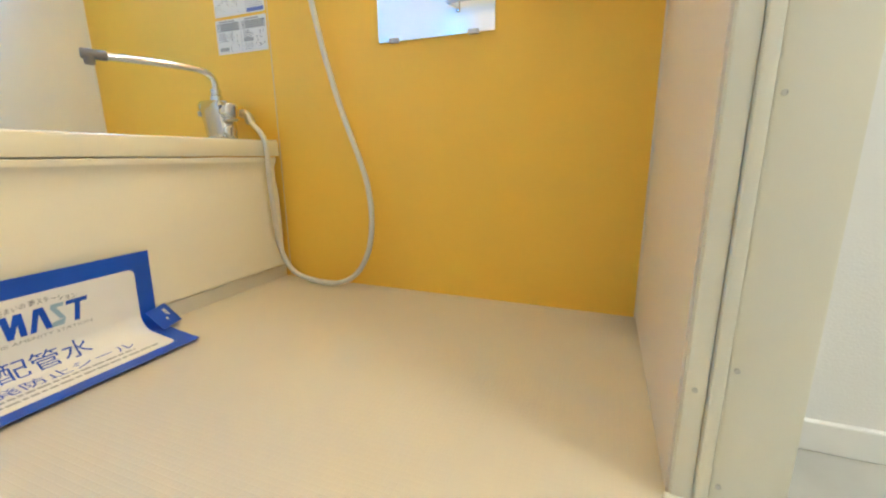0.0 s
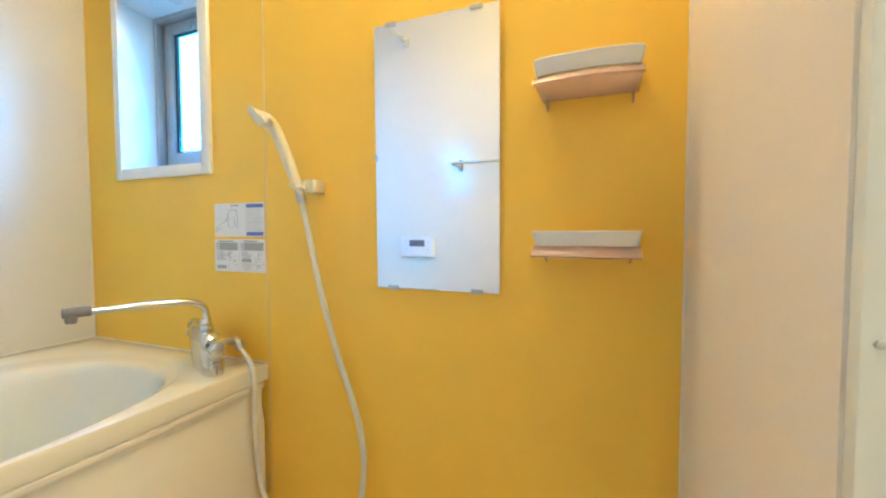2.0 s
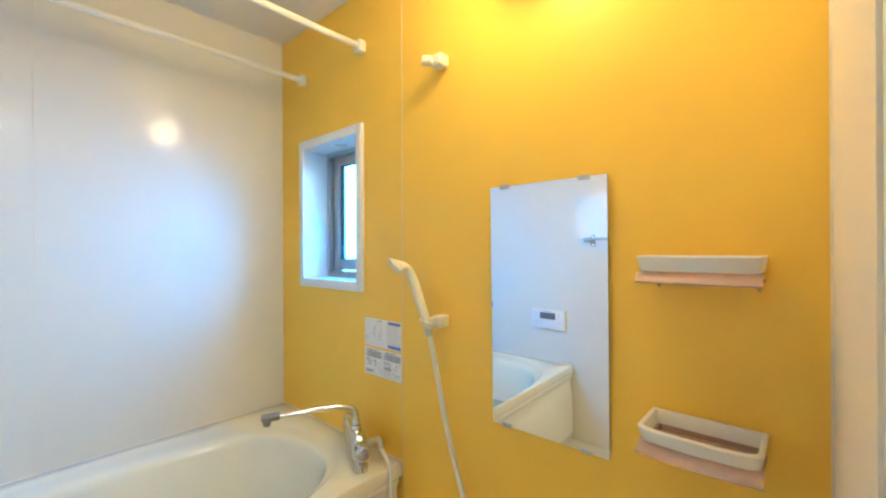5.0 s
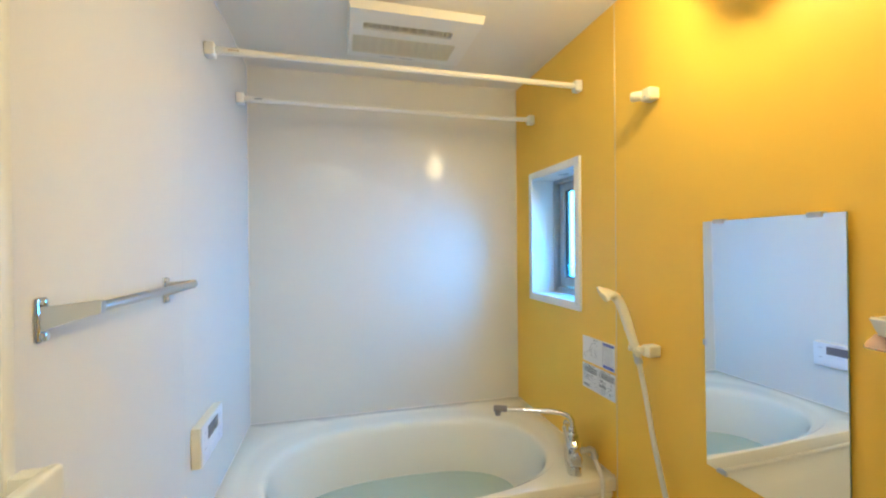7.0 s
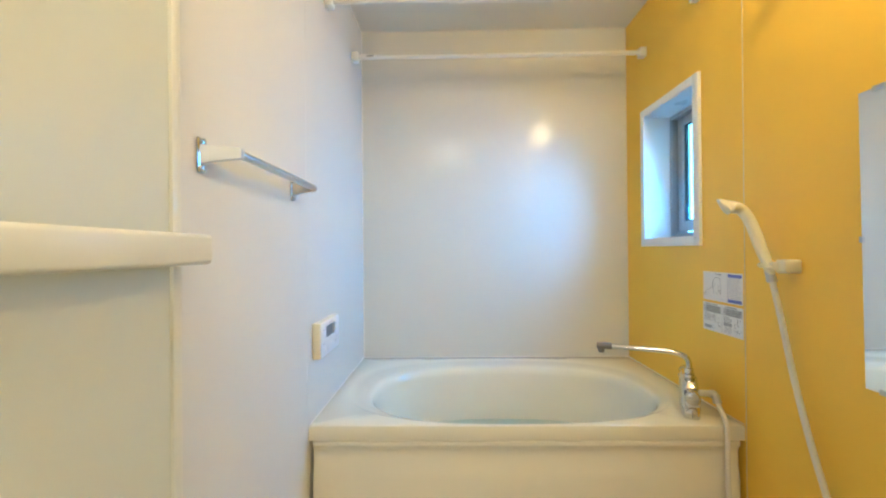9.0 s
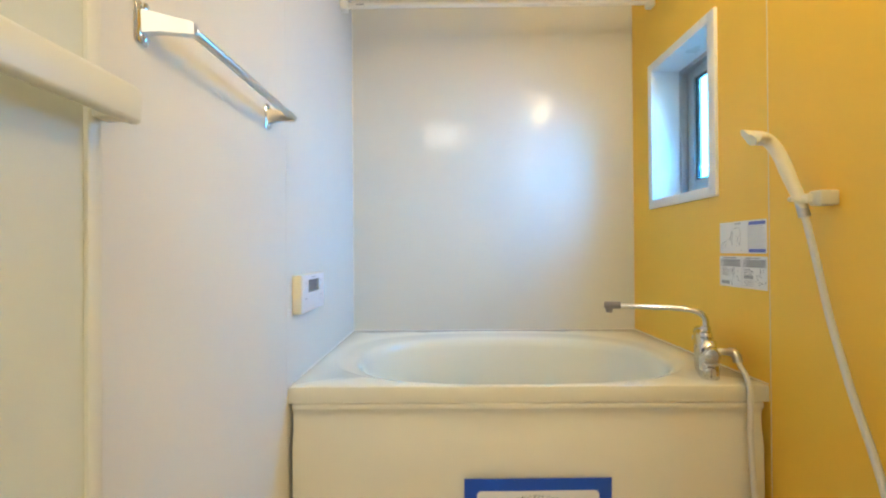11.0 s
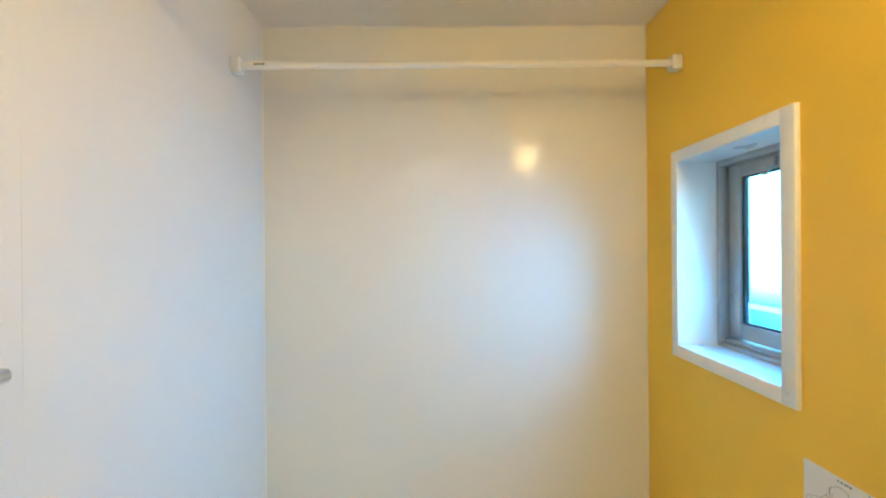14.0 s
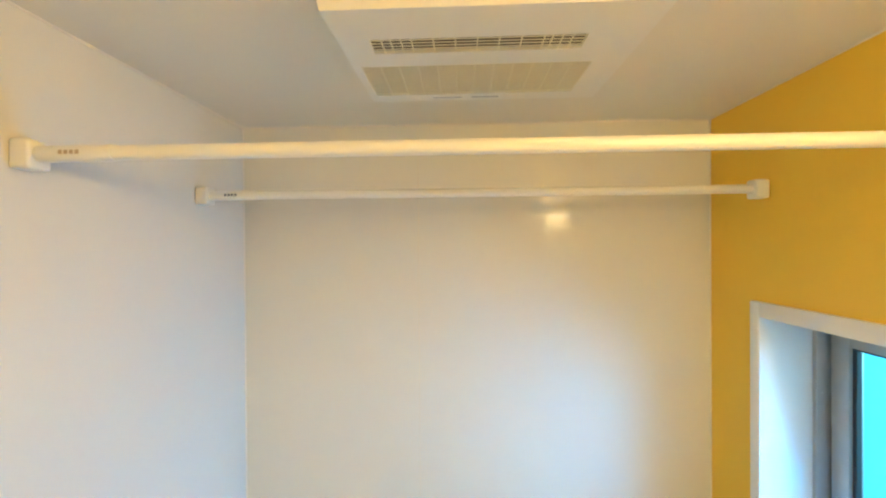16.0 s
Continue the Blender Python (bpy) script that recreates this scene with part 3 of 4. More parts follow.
hk = thing("shower_holder", (1.0, W, 0.90), "small white wall holder for the hand shower", "shower holder", "shower holders")
part("block", block(0.962, 0.994, 1.256, W, 0.882, 0.916, bev=0.005, seg=3), M_IVORY, hk)
cl = bmesh.new()
tube(cl, [Vector((0.949, 1.249, 0.899)) + Vector((0.0165 * math.cos(a), 0.0165 * math.sin(a), -0.004 * math.cos(a))) for a in (radians(d) for d in range(-60, 271, 15))], 0.0055, 10)
box(cl, 0.958, 0.975, 1.244, 1.272, 0.889, 0.910, bev=0.004)
part("clamp", cl, M_IVORY, hk)
hk = thing("shower_holder", (0.98, W, 1.65), "small white upper wall holder, empty", "shower holder", "shower holders")
part("block", block(0.958, 0.996, 1.262, W, 1.632, 1.668, bev=0.006, seg=3), M_IVORY, hk)
part("knob", rod((0.962, 1.266, 1.651), (0.938, 1.246, 1.653), 0.0145, 22, 0.005), M_IVORY, hk)
part("screw", rod((0.977, 1.2612, 1.641), (0.977, 1.263, 1.641), 0.004, 12), M_SCREW, hk)

# ---- mirror ----
mi = thing("mirror", (1.30, W, 0.653), "frameless rectangular wall mirror in small clips", "mirror")
TIP = Matrix.Translation((0, W - 0.001, 0.652)) @ Matrix.Rotation(radians(0.75), 4, "X") @ Matrix.Translation((0, 0.001 - W, -0.652))
for name, bm, m in (("glass_edge", block(1.1495, 1.4505, W - 0.0058, W - 0.0012, 0.652, 1.266), M_MEDGE),
                    ("mirror_glass", block(1.1490, 1.4510, W - 0.0062, W - 0.0059, 0.6515, 1.2665), M_MIRROR)):
    bm.transform(TIP)
    part(name, bm, m, mi, smooth=False)
for x in (1.192, 1.400):
    for z, d in ((1.266, -1), (0.652, 1)):
        bm = block(x - 0.0135, x + 0.0135, W - (0.0175 if d < 0 else 0.0095), W, min(z - d * 0.004, z + d * 0.007), max(z - d * 0.004, z + d * 0.007), bev=0.0015)
        part("clip", bm, M_STEEL, mi, "grey metal clip")
part("clip", block(1.1455, 1.1525, W - 0.013, W, 0.955, 0.968, bev=0.001), M_STEEL, mi)

# ---- shelves ----
s1 = thing("wall_shelf", (1.632, W, 0.75), "small shelf, white rail over a clear pink tray", "shelf", "wall shelves")
SX, SW, SD = 1.628, 0.091, 0.116


def tray_ring(ax, y0, y1, z, bulge=0.010, n=10):
    out = [(SX - ax, y1, z)]
    for k in range(n + 1):
        t = k / n
        u = -1 + 2 * t
        x = SX + ax * u * 1.0
        out.append((x, y0 - bulge * (1 - u * u), z))
    out.append((SX + ax, y1, z))
    return out


def rail_ring(ax, y0, y1, z, bulge, rr=0.012):
    pts = []
    front = [(SX - ax + (2 * ax) * k / 12, y0 - bulge * (1 - (2 * k / 12 - 1) ** 2), z) for k in range(13)]
    pts = [(SX - ax, y1, z), (SX - ax, y0 + rr, z), (SX - ax + rr * 0.3, y0 + rr * 0.3, z)] + front[1:-1] + [(SX + ax - rr * 0.3, y0 + rr * 0.3, z), (SX + ax, y0 + rr, z), (SX + ax, y1, z)]
    return pts


y0, y1 = W - SD, W - 0.003
rings = [rail_ring(SW - 0.004, y0 + 0.010, y1, 0.760, 0.008), rail_ring(SW + 0.001, y0 - 0.001, y1, 0.785, 0.008), rail_ring(SW, y0, y1 - 0.001, 0.787, 0.008),
         rail_ring(SW - 0.0065, y0 + 0.0065, y1 - 0.006, 0.787, 0.008), rail_ring(SW - 0.0075, y0 + 0.0075, y1 - 0.007, 0.785, 0.008), rail_ring(SW - 0.0100, y0 + 0.0160, y1 - 0.007, 0.760, 0.008),
         rail_ring(SW - 0.004, y0 + 0.010, y1, 0.760, 0.008)]
part("rail", loft(bmesh.new(), rings, True), M_RESIN, s1, "white rail")
part("back_plate", block(SX - SW + 0.006, SX + SW - 0.006, W - 0.0065, W - 0.0005, 0.7475, 0.760, bev=0.002), M_PINK, s1)
bm = loft(bmesh.new(), [rail_ring(SW - 0.002, y0 + 0.002, y1, 0.7435, 0.010), rail_ring(SW - 0.002, y0 + 0.002, y1, 0.747, 0.010)], True, True, True)
part("tray", bm, M_PINK, s1, "clear pink tray")
bm = bmesh.new()
front = [(y0 - 0.001, 0.739), (y0 - 0.005, 0.742), (y0 - 0.002, 0.748), (y0 + 0.018, 0.7595)]
skin = [[(SX + SW * u, y - 0.010 * (1 - u * u), z) for u in (k / 6 - 1 for k in range(13))] for y, z in front]
skin += [[(x, y + 0.0035, z + 0.0005) for x, y, z in row] for row in skin[::-1]]
loft(bm, skin + [skin[0]], False)
part("tray_lip", bm, M_PINK, s1, "clear pink front lip")
for x in (SX - SW + 0.012, SX + SW - 0.012):
    br = bmesh.new()
    loft(br, [[(x - 0.0025, W - 0.001, 0.760), (x - 0.0025, y0 + 0.03, 0.760), (x - 0.0025, y0 + 0.012, 0.7472), (x - 0.0025, W - 0.001, 0.7472)],
              [(x + 0.0025, W - 0.001, 0.760), (x + 0.0025, y0 + 0.03, 0.760), (x + 0.0025, y0 + 0.012, 0.7472), (x + 0.0025, W - 0.001, 0.7472)]], True, True, True)
    part("side_bracket", br, M_PINK, s1)
    loft(br := bmesh.new(), [[(x - 0.002, W - 0.001, 0.7433), (x - 0.002, W - 0.05, 0.7433), (x - 0.002, W - 0.001, 0.724)],
                             [(x + 0.002, W - 0.001, 0.7433), (x + 0.002, W - 0.05, 0.7433), (x + 0.002, W - 0.001, 0.724)]], True, True, True)
    part("gusset", br, M_PINK, s1)
copy_thing(s1, pose(1.632, W, 0.75 + 0.306))

# ---- printed notices on the orange wall ----


def notice(name, base, label, x0, x1, z0, z1):
    t = thing(name, base, label, "sticker", "care notices")
    part("sheet", block(x0, x1, W - 0.0011, W - 0.0002, z0, z1, bev=0.0003), M_PAPER, t, smooth=False)
    return t


def ink(t, x0, x1, z0, z1, m, name="print"):
    part(name, block(x0, x1, W - 0.0015, W - 0.0011, z0, z1), m, t, smooth=False)


rng = random.Random(4)


def text_bars(t, x0, x1, z0, z1, rows, m, fill=0.45):
    h = (z1 - z0) / rows
    for r in range(rows):
        bm = bmesh.new()
        z = z1 - h * (r + 0.5)
        x = x0
        end = x1 if r % 3 else x1 - rng.uniform(0, 0.3) * (x1 - x0)
        while x < end - 0.003:
            w = min(rng.uniform(0.002, 0.008), end - x)
            box(bm, x, x + w, W - 0.0015, W - 0.0011, z - h * fill / 2, z + h * fill / 2)
            x += w + rng.uniform(0.0012, 0.003)
        part("text_line", bm, m, t, smooth=False)


n1 = notice("care_notice", (0.692, W, 0.772), "white care sticker with line drawing and blue bands", 0.598, 0.787, 0.773, 0.868)
ink(n1, 0.722, 0.783, 0.854, 0.864, M_BLUEINK, "blue_band")
ink(n1, 0.722, 0.783, 0.776, 0.786, M_BLUEINK, "blue_band")
text_bars(n1, 0.724, 0.781, 0.788, 0.852, 12, M_GREYINK, 0.28)
ink(n1, 0.7195, 0.7203, 0.775, 0.866, M_GREYINK, "rule")

def strokes(bm, lines, r=0.0004):
    """Fine printed lines, each through a few (x, z) points."""
    for pts in lines:
        tube(bm, spline([(x, W - 0.0012, z) for x, z in pts], 4), r, 5)
    return bm


part("line_drawing", strokes(bmesh.new(), [
    [(0.603, 0.784), (0.606, 0.800), (0.618, 0.806), (0.634, 0.812)], [(0.612, 0.788), (0.614, 0.800)], [(0.622, 0.791), (0.624, 0.803)],
    [(0.634, 0.812), (0.646, 0.826), (0.652, 0.842)], [(0.652, 0.842), (0.668, 0.850), (0.684, 0.848)], [(0.684, 0.848), (0.688, 0.824), (0.686, 0.796)],
    [(0.652, 0.842), (0.650, 0.820), (0.654, 0.798)], [(0.646, 0.812), (0.645, 0.822)], [(0.654, 0.816), (0.655, 0.832)],
    [(0.668, 0.826), (0.676, 0.822), (0.674, 0.806)], [(0.676, 0.812), (0.682, 0.800)], [(0.664, 0.800), (0.672, 0.796)], [(0.636, 0.786), (0.638, 0.788)], [(0.690, 0.780), (0.692, 0.782)]]), M_INK, n1)
text_bars(n1, 0.665, 0.700, 0.858, 0.864, 1, M_INK, 0.5)
n2 = notice("care_notice", (0.692, W, 0.672), "white care sticker with two columns of small print", 0.596, 0.788, 0.672, 0.765)
for x0 in (0.601, 0.697):
    text_bars(n2, x0 + 0.012, x0 + 0.070, 0.757, 0.762, 1, M_INK, 0.6)
    ink(n2, x0, x0 + 0.087, 0.7330, 0.7555, M_BAND, "grey_band")
    part("warning_mark", rod((x0 + 0.007, W - 0.0019, 0.743), (x0 + 0.007, W - 0.0015, 0.743), 0.0055, 16), M_PAPER, n2)
    ink_dot = block(x0 + 0.0045, x0 + 0.0095, W - 0.0023, W - 0.0019, 0.741, 0.746)
    part("print", ink_dot, M_INK, n2, smooth=False)
    for r in range(4):
        bm, x, z = bmesh.new(), x0 + 0.016, 0.7525 - 0.0052 * r
        while x < x0 + 0.080:
            q = rng.uniform(0.003, 0.009)
            box(bm, x, x + q, W - 0.0019, W - 0.0015, z - 0.0012, z + 0.0012)
            x += q + rng.uniform(0.001, 0.004)
        part("text_line", bm, M_INK, n2, smooth=False)
    text_bars(n2, x0 + 0.004, x0 + 0.040, 0.705, 0.730, 5, M_INK, 0.34)
    lo = 0.680 if x0 < 0.65 else 0.700
    ink(n2, x0 + 0.004, x0 + 0.040, lo, lo + 0.010, M_GREYINK, "print_block")
    if x0 > 0.65:
        text_bars(n2, x0 + 0.006, x0 + 0.042, 0.678, 0.697, 4, M_GREYINK, 0.34)
    dr = bmesh.new()
    for k in range(9):
        x, z = x0 + rng.uniform(0.050, 0.080), rng.uniform(0.682, 0.726)
        strokes(dr, [[(x + rng.uniform(-0.007, 0.007), z + rng.uniform(-0.009, 0.009)) for _ in range(3)]])
    part("line_drawing", dr, M_INK, n2)
ink(n2, 0.692, 0.6926, 0.676, 0.762, M_GREYINK, "rule")

# ---- towel bar ----
tb = thing("towel_bar", (1.11, 0.0, 1.11), "chrome towel bar on two wall brackets", "towel bar")
part("bar", rod((0.868, 0.050, 1.124), (1.280, 0.050, 1.124), 0.0080, 18, 0.002), M_STEEL, tb)
for x in (0.915, 1.322):
    bk = part("bracket", block(x - 0.011, x + 0.011, 0.0, 0.005, 1.084, 1.144, bev=0.003), M_CHROME, tb)
    quad = lambda c, y, h, z: [(c - 0.006, y, z - h), (c + 0.006, y, z - h), (c + 0.006, y, z + h), (c - 0.006, y, z + h)]
    arm = loft(bmesh.new(), [quad(x, 0.004, 0.017, 1.115), quad(x - 0.012, 0.022, 0.013, 1.119), quad(x - 0.034, 0.048, 0.0105, 1.124), quad(x - 0.039, 0.056, 0.0085, 1.124)], True, True, True)
    part("arm", arm, M_STEEL, bk, "satin arm")
    for z in (1.091, 1.137):
        part("screw_cap", rod((x, 0.0045, z), (x, 0.0100, z), 0.0062, 16, 0.0015), M_CHROME, bk)

# ---- bath remote control ----
rc = thing("bath_remote", (0.65, 0.0, 0.60), "white bath heater remote with a grey screen", "remote control")
body = part("body", block(0.548, 0.754, 0.0, 0.023, 0.610, 0.721, bev=0.003), M_IVORY, rc, "ivory casing")
part("face", block(0.550, 0.752, 0.023, 0.027, 0.612, 0.719, bev=0.0015), M_REMOTE, rc)
part("screen", block(0.604, 0.700, 0.0273, 0.0282, 0.668, 0.705, bev=0.0004), M_LCD, rc, "dark grey screen")
for x0, x1, z0, z1 in ((0.569, 0.594, 0.676, 0.690), (0.569, 0.594, 0.630, 0.645), (0.711, 0.736, 0.676, 0.690), (0.711, 0.736, 0.630, 0.645), (0.618, 0.686, 0.620, 0.650)):
    part("button", block(x0, x1, 0.0270, 0.0280, z0, z1, bev=0.0006), M_REMOTE, rc)
part("print", block(0.632, 0.672, 0.0272, 0.0276, 0.7095, 0.713), M_GREYINK, rc, smooth=False)
for x in (0.573, 0.714):
    part("print", block(x, x + 0.016, 0.0272, 0.0276, 0.694, 0.697), M_GREYINK, rc, smooth=False)
    part("print", block(x, x + 0.016, 0.0272, 0.0276, 0.650, 0.653), M_GREYINK, rc, smooth=False)

# ---- drying rods ----


def drying_rod(x, z, r):
    d = thing("drying_rod", (x, 0.0, z), "white clothes drying rod spanning wall to wall", "drying rod", "drying rods")
    part("pipe", rod((x, 0.10, z), (x, W - 0.028, z), r, 20), M_RESIN, d)
    part("inner_pipe", rod((x, 0.028, z), (x, 0.14, z), r * 1.12, 20, 0.001), M_RESIN, d)
    for y0, y1, s in ((0.0, 0.030, 1), (W - 0.030, W, -1)):
        hold = block(x - 0.017, x + 0.017, y0, y1, z - 0.022, z + 0.020, bev=0.005, seg=3)
        part("holder", hold, M_RESIN, d)
    for k in range(4):
        part("print", block(x + r * 1.12, x + r * 1.12 + 0.0004, 0.068 + 0.008 * k, 0.0735 + 0.008 * k, z - 0.0028, z + 0.0028), M_INK if r < 0.0102 else M_FILTER, d, smooth=False)
    return d


drying_rod(0.594, 1.822, 0.0105)
drying_rod(0.200, 1.812, 0.0100)

# ---- ventilation and drying unit in the ceiling ----
vu = thing("ceiling_dryer", (0.44, 0.65, H), "cream ceiling ventilation and drying unit with grilles", "ventilation unit")
UX0, UX1, UY0, UY1, UZ = 0.270, 0.612, 0.436, 0.900, 2.000
G1 = (0.487, 0.532, 0.484, 0.812)
G2 = (0.305, 0.441, 0.450, 0.846)


def grille_cover():
    """One moulded plate with the two grille openings left free; its rim slopes in towards the room."""
    bm = bmesh.new()
    xs = [UX0, G2[0], G2[1], G1[0], G1[1], UX1]
    ys = [UY0, G2[2], G1[2], G1[3], G2[3], UY1]
    hole = {(1, 1), (1, 2), (1, 3), (3, 2)}
    low = [[bm.verts.new((x, y, UZ)) for y in ys] for x in xs]
    top = [[bm.verts.new((x + (0.006 if x == UX1 else -0.006 if x == UX0 else 0), y + (0.006 if y == UY1 else -0.006 if y == UY0 else 0), H - 0.0005)) for y in ys] for x in xs]
    solid = lambda i, j: 0 <= i < 5 and 0 <= j < 5 and (i, j) not in hole
    for i in range(5):
        for j in range(5):
            if not solid(i, j):
                continue
            bm.faces.new((low[i][j], low[i][j + 1], low[i + 1][j + 1], low[i + 1][j]))
            for di, dj, p, q in ((-1, 0, (i, j), (i, j + 1)), (1, 0, (i + 1, j + 1), (i + 1, j)), (0, -1, (i + 1, j), (i, j)), (0, 1, (i, j + 1), (i + 1, j + 1))):
                if not solid(i + di, j + dj):
                    bm.faces.new((low[p[0]][p[1]], top[p[0]][p[1]], top[q[0]][q[1]], low[q[0]][q[1]]))
    bmesh.ops.recalc_face_normals(bm, faces=bm.faces[:])
    return bm


cover = part("cover", grille_cover(), M_RESIN, vu, smooth=False)
# shallow block behind the slats; its brown-black colour paints the duct's shade
g = part("duct_shade", block(G1[0], G1[1], G1[2], G1[3], UZ + 0.006, H - 0.002), M_GRILLE, vu, smooth=False)
for k in range(5):
    x = G1[0] + (G1[1] - G1[0]) * (k + 0.35) / 5
    part("slat", block(x, x + 0.0028, G1[2], G1[3], UZ + 0.0004, UZ + 0.0010), M_IVORY, vu, smooth=False)
cols = [0.018, 0.032, 0.048, 0.064] + [0.064 + 0.0335 * k for k in range(1, 7)] + [0.277, 0.292, 0.307]
for q in cols:
    part("mullion", block(G1[0], G1[1], G1[2] + q - 0.0012, G1[2] + q + 0.0012, UZ + 0.0002, UZ + 0.0012), M_IVORY, vu, smooth=False)
part("filter", block(G2[0], G2[1], G2[2], G2[3], UZ + 0.005, H - 0.002), M_FILTER, vu, smooth=False)
for k in range(17):
    x = G2[0] + (G2[1] - G2[0]) * (k + 0.5) / 17
    part("slat", block(x - 0.0020, x + 0.0020, G2[2], G2[3], UZ + 0.0006, UZ + 0.0016), M_IVORY, vu, smooth=False)
for k in range(1, 12):
    y = G2[2] + (G2[3] - G2[2]) * k / 12
    part("mullion", block(G2[0], G2[1], y - 0.0012, y + 0.0012, UZ + 0.0004, UZ + 0.002), M_IVORY, vu, smooth=False)
part("print", block(0.286, 0.290, 0.565, 0.625, UZ - 0.0006, UZ), M_GREYINK, vu, smooth=False)
part("print", block(0.286, 0.290, 0.645, 0.700, UZ - 0.0006, UZ), M_GREYINK, vu, smooth=False)

# ---- wall lamp over the mirror ----
wl = thing("wall_lamp", (1.29, W, 1.865), "round opal wall lamp over the mirror, lit", "lamp")
part("base", rod((1.29, W, 1.865), (1.29, W - 0.100, 1.865), 0.092, 40, 0.008), M_RESIN, wl)
prof = [(0.076, W - 0.100), (0.080, W - 0.106), (0.079, W - 0.122), (0.072, W - 0.142), (0.058, W - 0.160), (0.038, W - 0.172), (0.014, W - 0.178)]
bm = loft(bmesh.new(), [[(1.29 + r * math.cos(2 * math.pi * k / 36), y, 1.865 + r * math.sin(2 * math.pi * k / 36)) for k in range(36)] for r, y in prof], True, False, True)
part("shade", bm, M_LAMP, wl, "lit opal glass shade")

# ---- printed sheet over the drain ----
ps = thing("drain_sheet", (0.84, 0.675, 0.0), "white printed sheet with blue border, bent at the floor", "printed sheet")
PU0, PUW, PVL = 0.476, 0.396, 0.318
PX, PZ, PR = 0.793, 0.177, 0.034


def bend(u, v, lift=0.0):
    """A point of the sheet: u across, v from its top edge down the apron, round the foot and out over the floor."""
    straight = PZ - 0.004 - PR
    wob = 0.0025 * math.sin(9 * u + 1.0)
    if v < straight:
        return (PX + lift + wob + 0.006 * (1 - v / straight), PU0 + u, PZ - v)
    a = (v - straight) / PR
    if a < math.pi / 2:
        r = PR - lift
        return (PX + PR - r * math.cos(a) + wob * (1 - a), PU0 + u, 0.004 + PR - r * math.sin(a))
    d = v - straight - PR * math.pi / 2
    return (PX + PR + d, PU0 + u - 0.022 * (d / 0.12) * (u / PUW), 0.004 + lift + 0.003 * (d / 0.11) ** 2)


def sheet_piece(u0, u1, v0, v1, lift, thick=0.0004, nu=8, nv=24):
    bm = bmesh.new()
    top = [[bm.verts.new(bend(u0 + (u1 - u0) * i / nu, v0 + (v1 - v0) * j / nv, lift)) for i in range(nu + 1)] for j in range(nv + 1)]
    low = [[bm.verts.new(bend(u0 + (u1 - u0) * i / nu, v0 + (v1 - v0) * j / nv, lift - thick)) for i in range(nu + 1)] for j in range(nv + 1)]
    for j in range(nv):
        for i in range(nu):
            bm.faces.new((top[j][i], top[j + 1][i], top[j + 1][i + 1], top[j][i + 1]))
            bm.faces.new((low[j][i], low[j][i + 1], low[j + 1][i + 1], low[j + 1][i]))
    for j in range(nv):
        bm.faces.new((top[j][0], low[j][0], low[j + 1][0], top[j + 1][0]))
        bm.faces.new((top[j][nu], top[j + 1][nu], low[j + 1][nu], low[j][nu]))
    for i in range(nu):
        bm.faces.new((top[0][i], top[0][i + 1], low[0][i + 1], low[0][i]))
        bm.faces.new((top[nv][i], low[nv][i], low[nv][i + 1], top[nv][i + 1]))
    return bm


part("sheet", sheet_piece(0, PUW, 0, PVL, 0.0008, 0.0006, 16, 40), M_BLUE, ps, "blue-bordered film")
part("white_field", sheet_piece(0.034, PUW - 0.034, 0.034, PVL - 0.034, 0.0012, 0.0003, 16, 40), M_PAPER, ps, "white printed field")


def fillet(u, v, su, sv, r=0.013, n=6):
    """The blue border's rounded inner corner at (u, v); su, sv point into the white field."""
    bm = bmesh.new()
    rim = [(u, v)] + [(u + su * r * (1 - math.sin(a)), v + sv * r * (1 - math.cos(a))) for a in (k * math.pi / 2 / n for k in range(n + 1))]
    bm.faces.new([bm.verts.new(bend(p, q, 0.0015)) for p, q in rim])
    part("border_corner", bm, M_BLUE, ps, smooth=False)


for u, su in ((0.034, 1), (PUW - 0.034, -1)):
    fillet(u, 0.034, su, 1)
    fillet(u, PVL - 0.034, su, -1)


def words(body, uc, v0, height, m, width=None, name="lettering", arc=0.0):
    """Lettering laid on the sheet: centred on uc, its top at v0."""
    cu = bpy.data.curves.new("t", "FONT")
    cu.body = body
    cu.size = 1.0
    cu.resolution_u = 2
    tmp = bpy.data.objects.new("t", cu)
    scene.collection.objects.link(tmp)
    deps = bpy.context.evaluated_depsgraph_get()
    me = bpy.data.meshes.new_from_object(tmp.evaluated_get(deps))
    bpy.data.objects.remove(tmp)
    if not me.vertices:
        return
    bm = bmesh.new()
    bm.from_mesh(me)
    bpy.data.meshes.remove(me)
    xs = [v.co.x for v in bm.verts]
    ys = [v.co.y for v in bm.verts]
    sx = (width or height * (max(xs) - min(xs)) / (max(ys) - min(ys))) / (max(xs) - min(xs))
    sy = height / (max(ys) - min(ys))
    for v in bm.verts:
        du = (v.co.x - (max(xs) + min(xs)) / 2) * sx
        vv = v0 + (max(ys) - v.co.y) * sy + arc * du * du
        v.co = Vector(bend(uc + du, vv, 0.0016))
    part(name, bm, m, ps, smooth=False)


words("住まいの 夢ステーション", 0.198, 0.044, 0.011, M_INK, 0.115, arc=2.2)


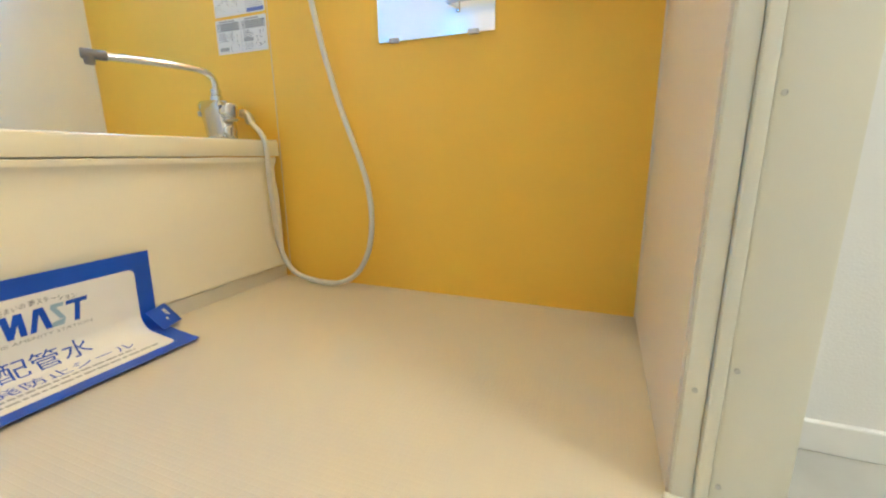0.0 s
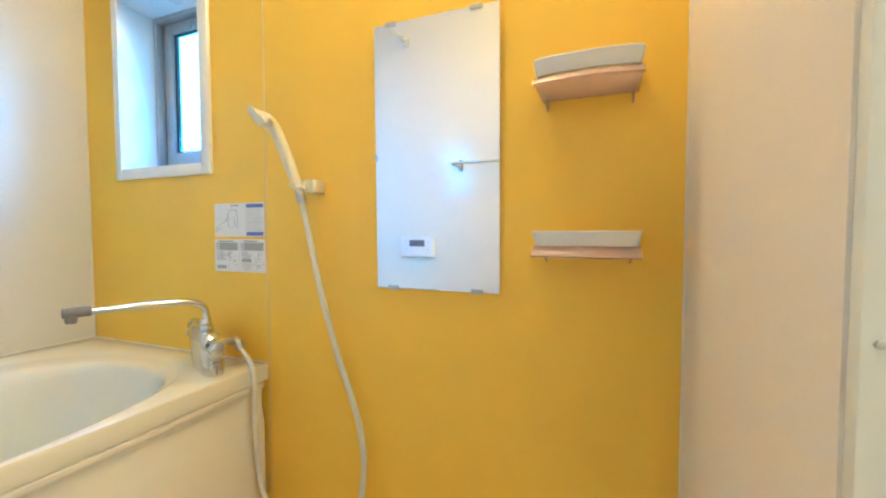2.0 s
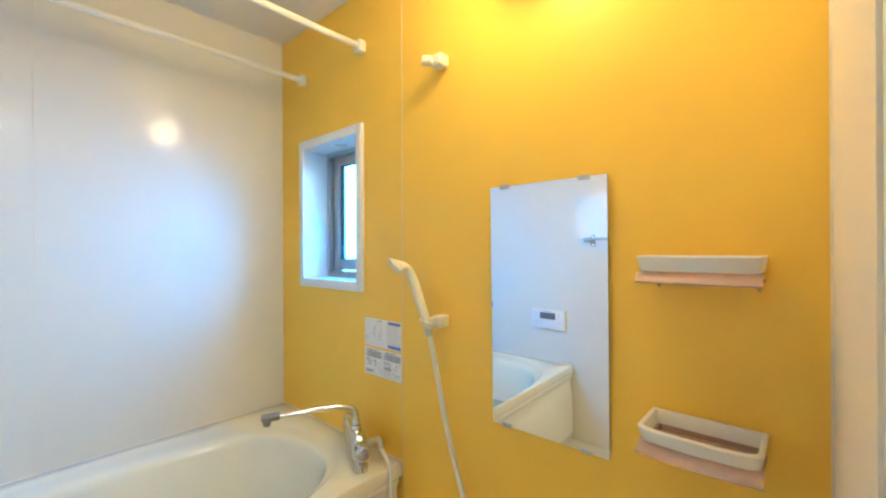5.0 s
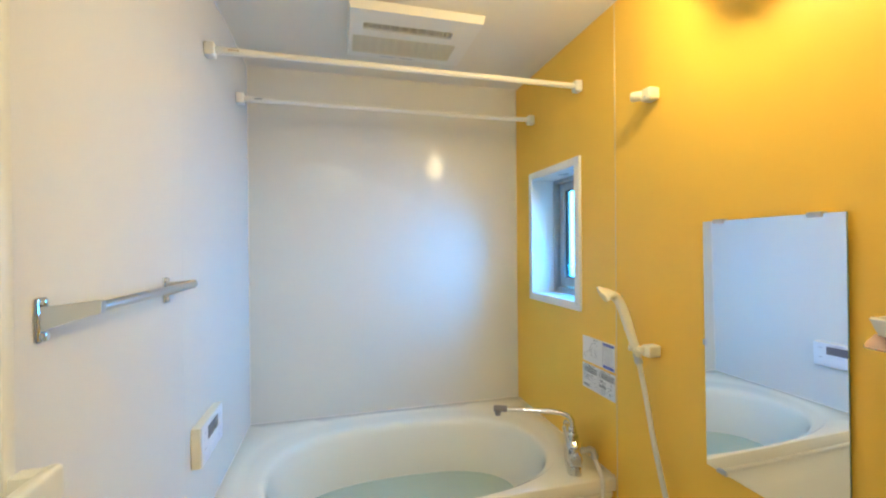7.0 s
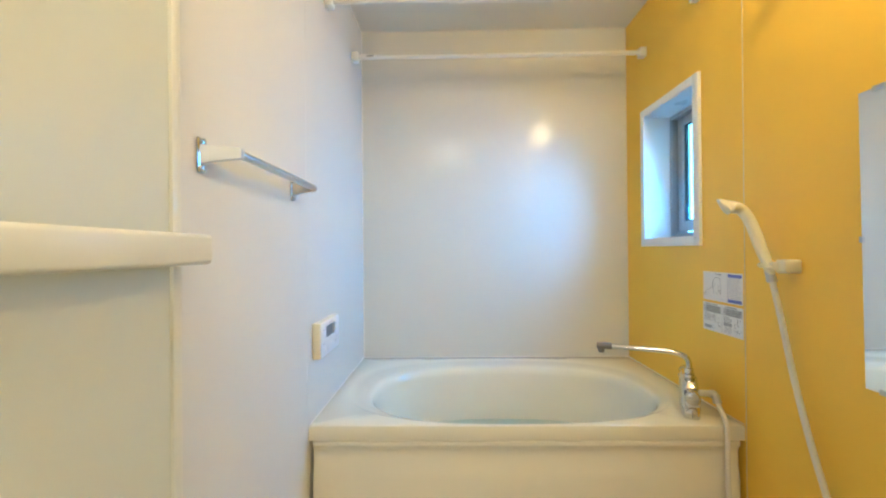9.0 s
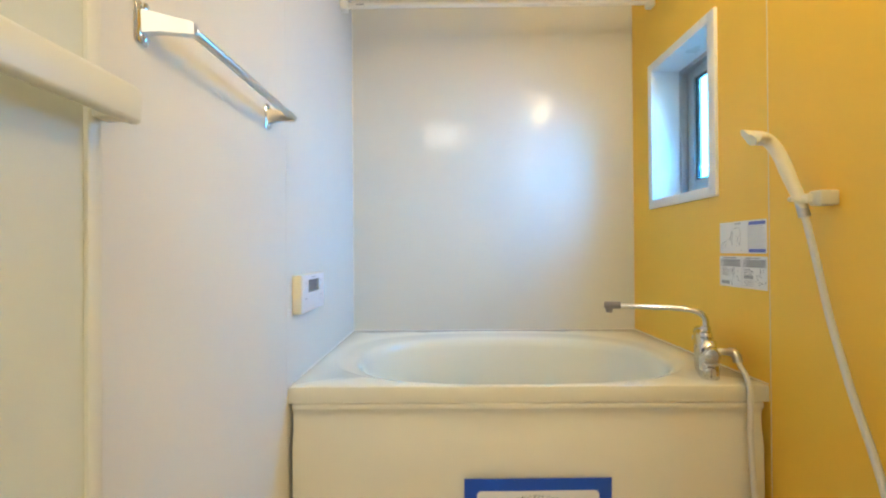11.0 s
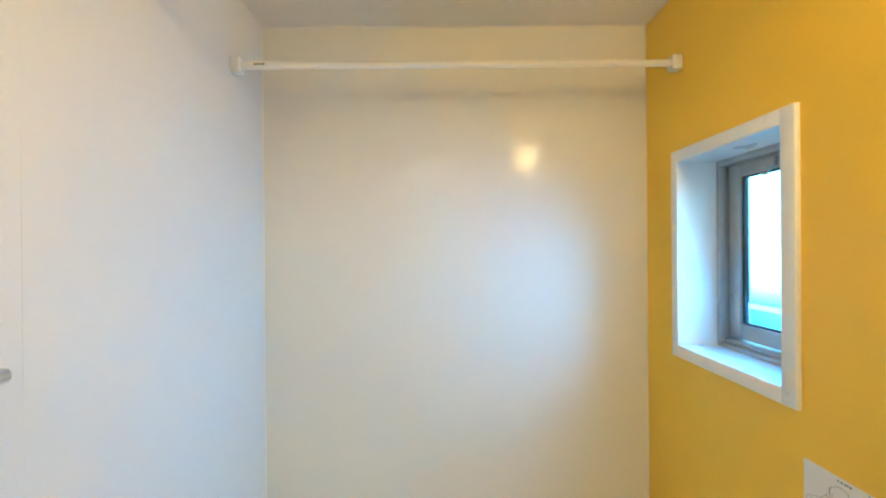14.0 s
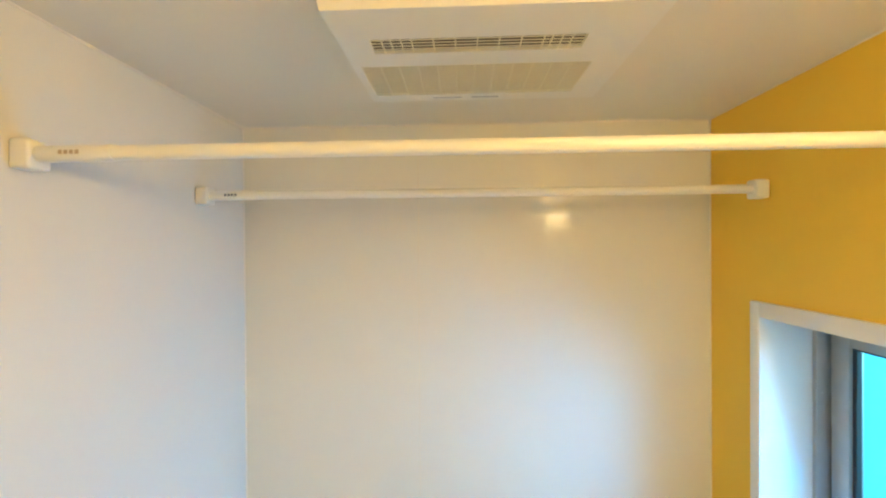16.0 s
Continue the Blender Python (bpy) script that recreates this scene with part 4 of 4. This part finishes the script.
def logo_bar(pts, m):
    """A flat printed stroke with its outline in sheet coordinates."""
    bm = bmesh.new()
    n = 4
    (a, b, c, d) = pts
    grid = []
    for j in range(n + 1):
        t = j / n
        l = (a[0] + (d[0] - a[0]) * t, a[1] + (d[1] - a[1]) * t)
        r = (b[0] + (c[0] - b[0]) * t, b[1] + (c[1] - b[1]) * t)
        grid.append((bm.verts.new(bend(*l, 0.0016)), bm.verts.new(bend(*r, 0.0016))))
    for p, q in zip(grid, grid[1:]):
        bm.faces.new((p[0], q[0], q[1], p[1]))
    part("emblem_stroke", bm, m, ps, smooth=False)


T0, T1 = 0.062, 0.104
logo_bar([(0.138, T0), (0.147, T0), (0.135, T1), (0.124, T1)], M_BLUE)
logo_bar([(0.143, T0), (0.153, T0), (0.158, T1), (0.149, T1)], M_BLUE)
logo_bar([(0.162, T0), (0.172, T0), (0.157, T1), (0.149, T1)], M_BLUE)
logo_bar([(0.164, T0), (0.173, T0), (0.176, T1), (0.166, T1)], M_BLUE)
logo_bar([(0.189, T0), (0.198, T0), (0.188, T1), (0.179, T1)], M_BLUE)
logo_bar([(0.193, T0), (0.203, T0), (0.212, T1), (0.202, T1)], M_BLUE)
logo_bar([(0.214, T0), (0.234, T0), (0.232, T0 + 0.007), (0.212, T0 + 0.007)], M_LIGHTBLUE)
logo_bar([(0.212, T0 + 0.007), (0.221, T0 + 0.007), (0.233, T1 - 0.012), (0.224, T1 - 0.012)], M_LIGHTBLUE)
logo_bar([(0.212, T1 - 0.008), (0.233, T1 - 0.012), (0.229, T1), (0.209, T1)], M_LIGHTBLUE)
logo_bar([(0.237, T0), (0.272, T0), (0.270, T0 + 0.008), (0.236, T0 + 0.008)], M_BLUE)
logo_bar([(0.250, T0 + 0.008), (0.259, T0 + 0.008), (0.254, T1), (0.245, T1)], M_BLUE)
words("THE AMENITY STATION", 0.198, 0.110, 0.006, M_GREYINK, 0.15)
words("配管水", 0.190, 0.140, 0.038, M_BLUE, 0.136)
words("蒸発防止シール", 0.186, 0.194, 0.034, M_BLUE, 0.246)
for k, (a, b) in enumerate(((0.09, 0.30), (0.06, 0.335))):
    u = a
    while u < b:
        q = min(rng.uniform(0.006, 0.02), b - u)
        part("text_bar", sheet_piece(u, u + q, 0.236 + 0.020 * k, 0.243 + 0.020 * k, 0.0016, 0.0003, 1, 1), M_GREYINK, ps, smooth=False)
        u += q + 0.003
tag = thing("blue_tag", (0.85, 0.885, 0.0), "small blue adhesive tag on the floor", "tag")
bm = bmesh.new()
box(bm, -0.026, 0.026, -0.036, 0.024, 0.0, 0.0012, bev=0.0003)
bm.transform(pose(0.822, 0.872, 0.030, 0, 48, 20))
part("film", bm, M_BLUE, tag)
bm = bmesh.new()
vs = [bm.verts.new(p) for p in ((0.006, -0.010, 0.0016), (0.013, -0.004, 0.0016), (0.004, -0.002, 0.0016))]
bm.faces.new(vs)
box(bm, -0.016, -0.002, 0.002, 0.005, 0.0013, 0.0016)
box(bm, -0.016, 0.002, 0.007, 0.010, 0.0013, 0.0016)
bm.transform(pose(0.822, 0.872, 0.030, 0, 48, 20))
part("print", bm, M_PAPER, tag, smooth=False)
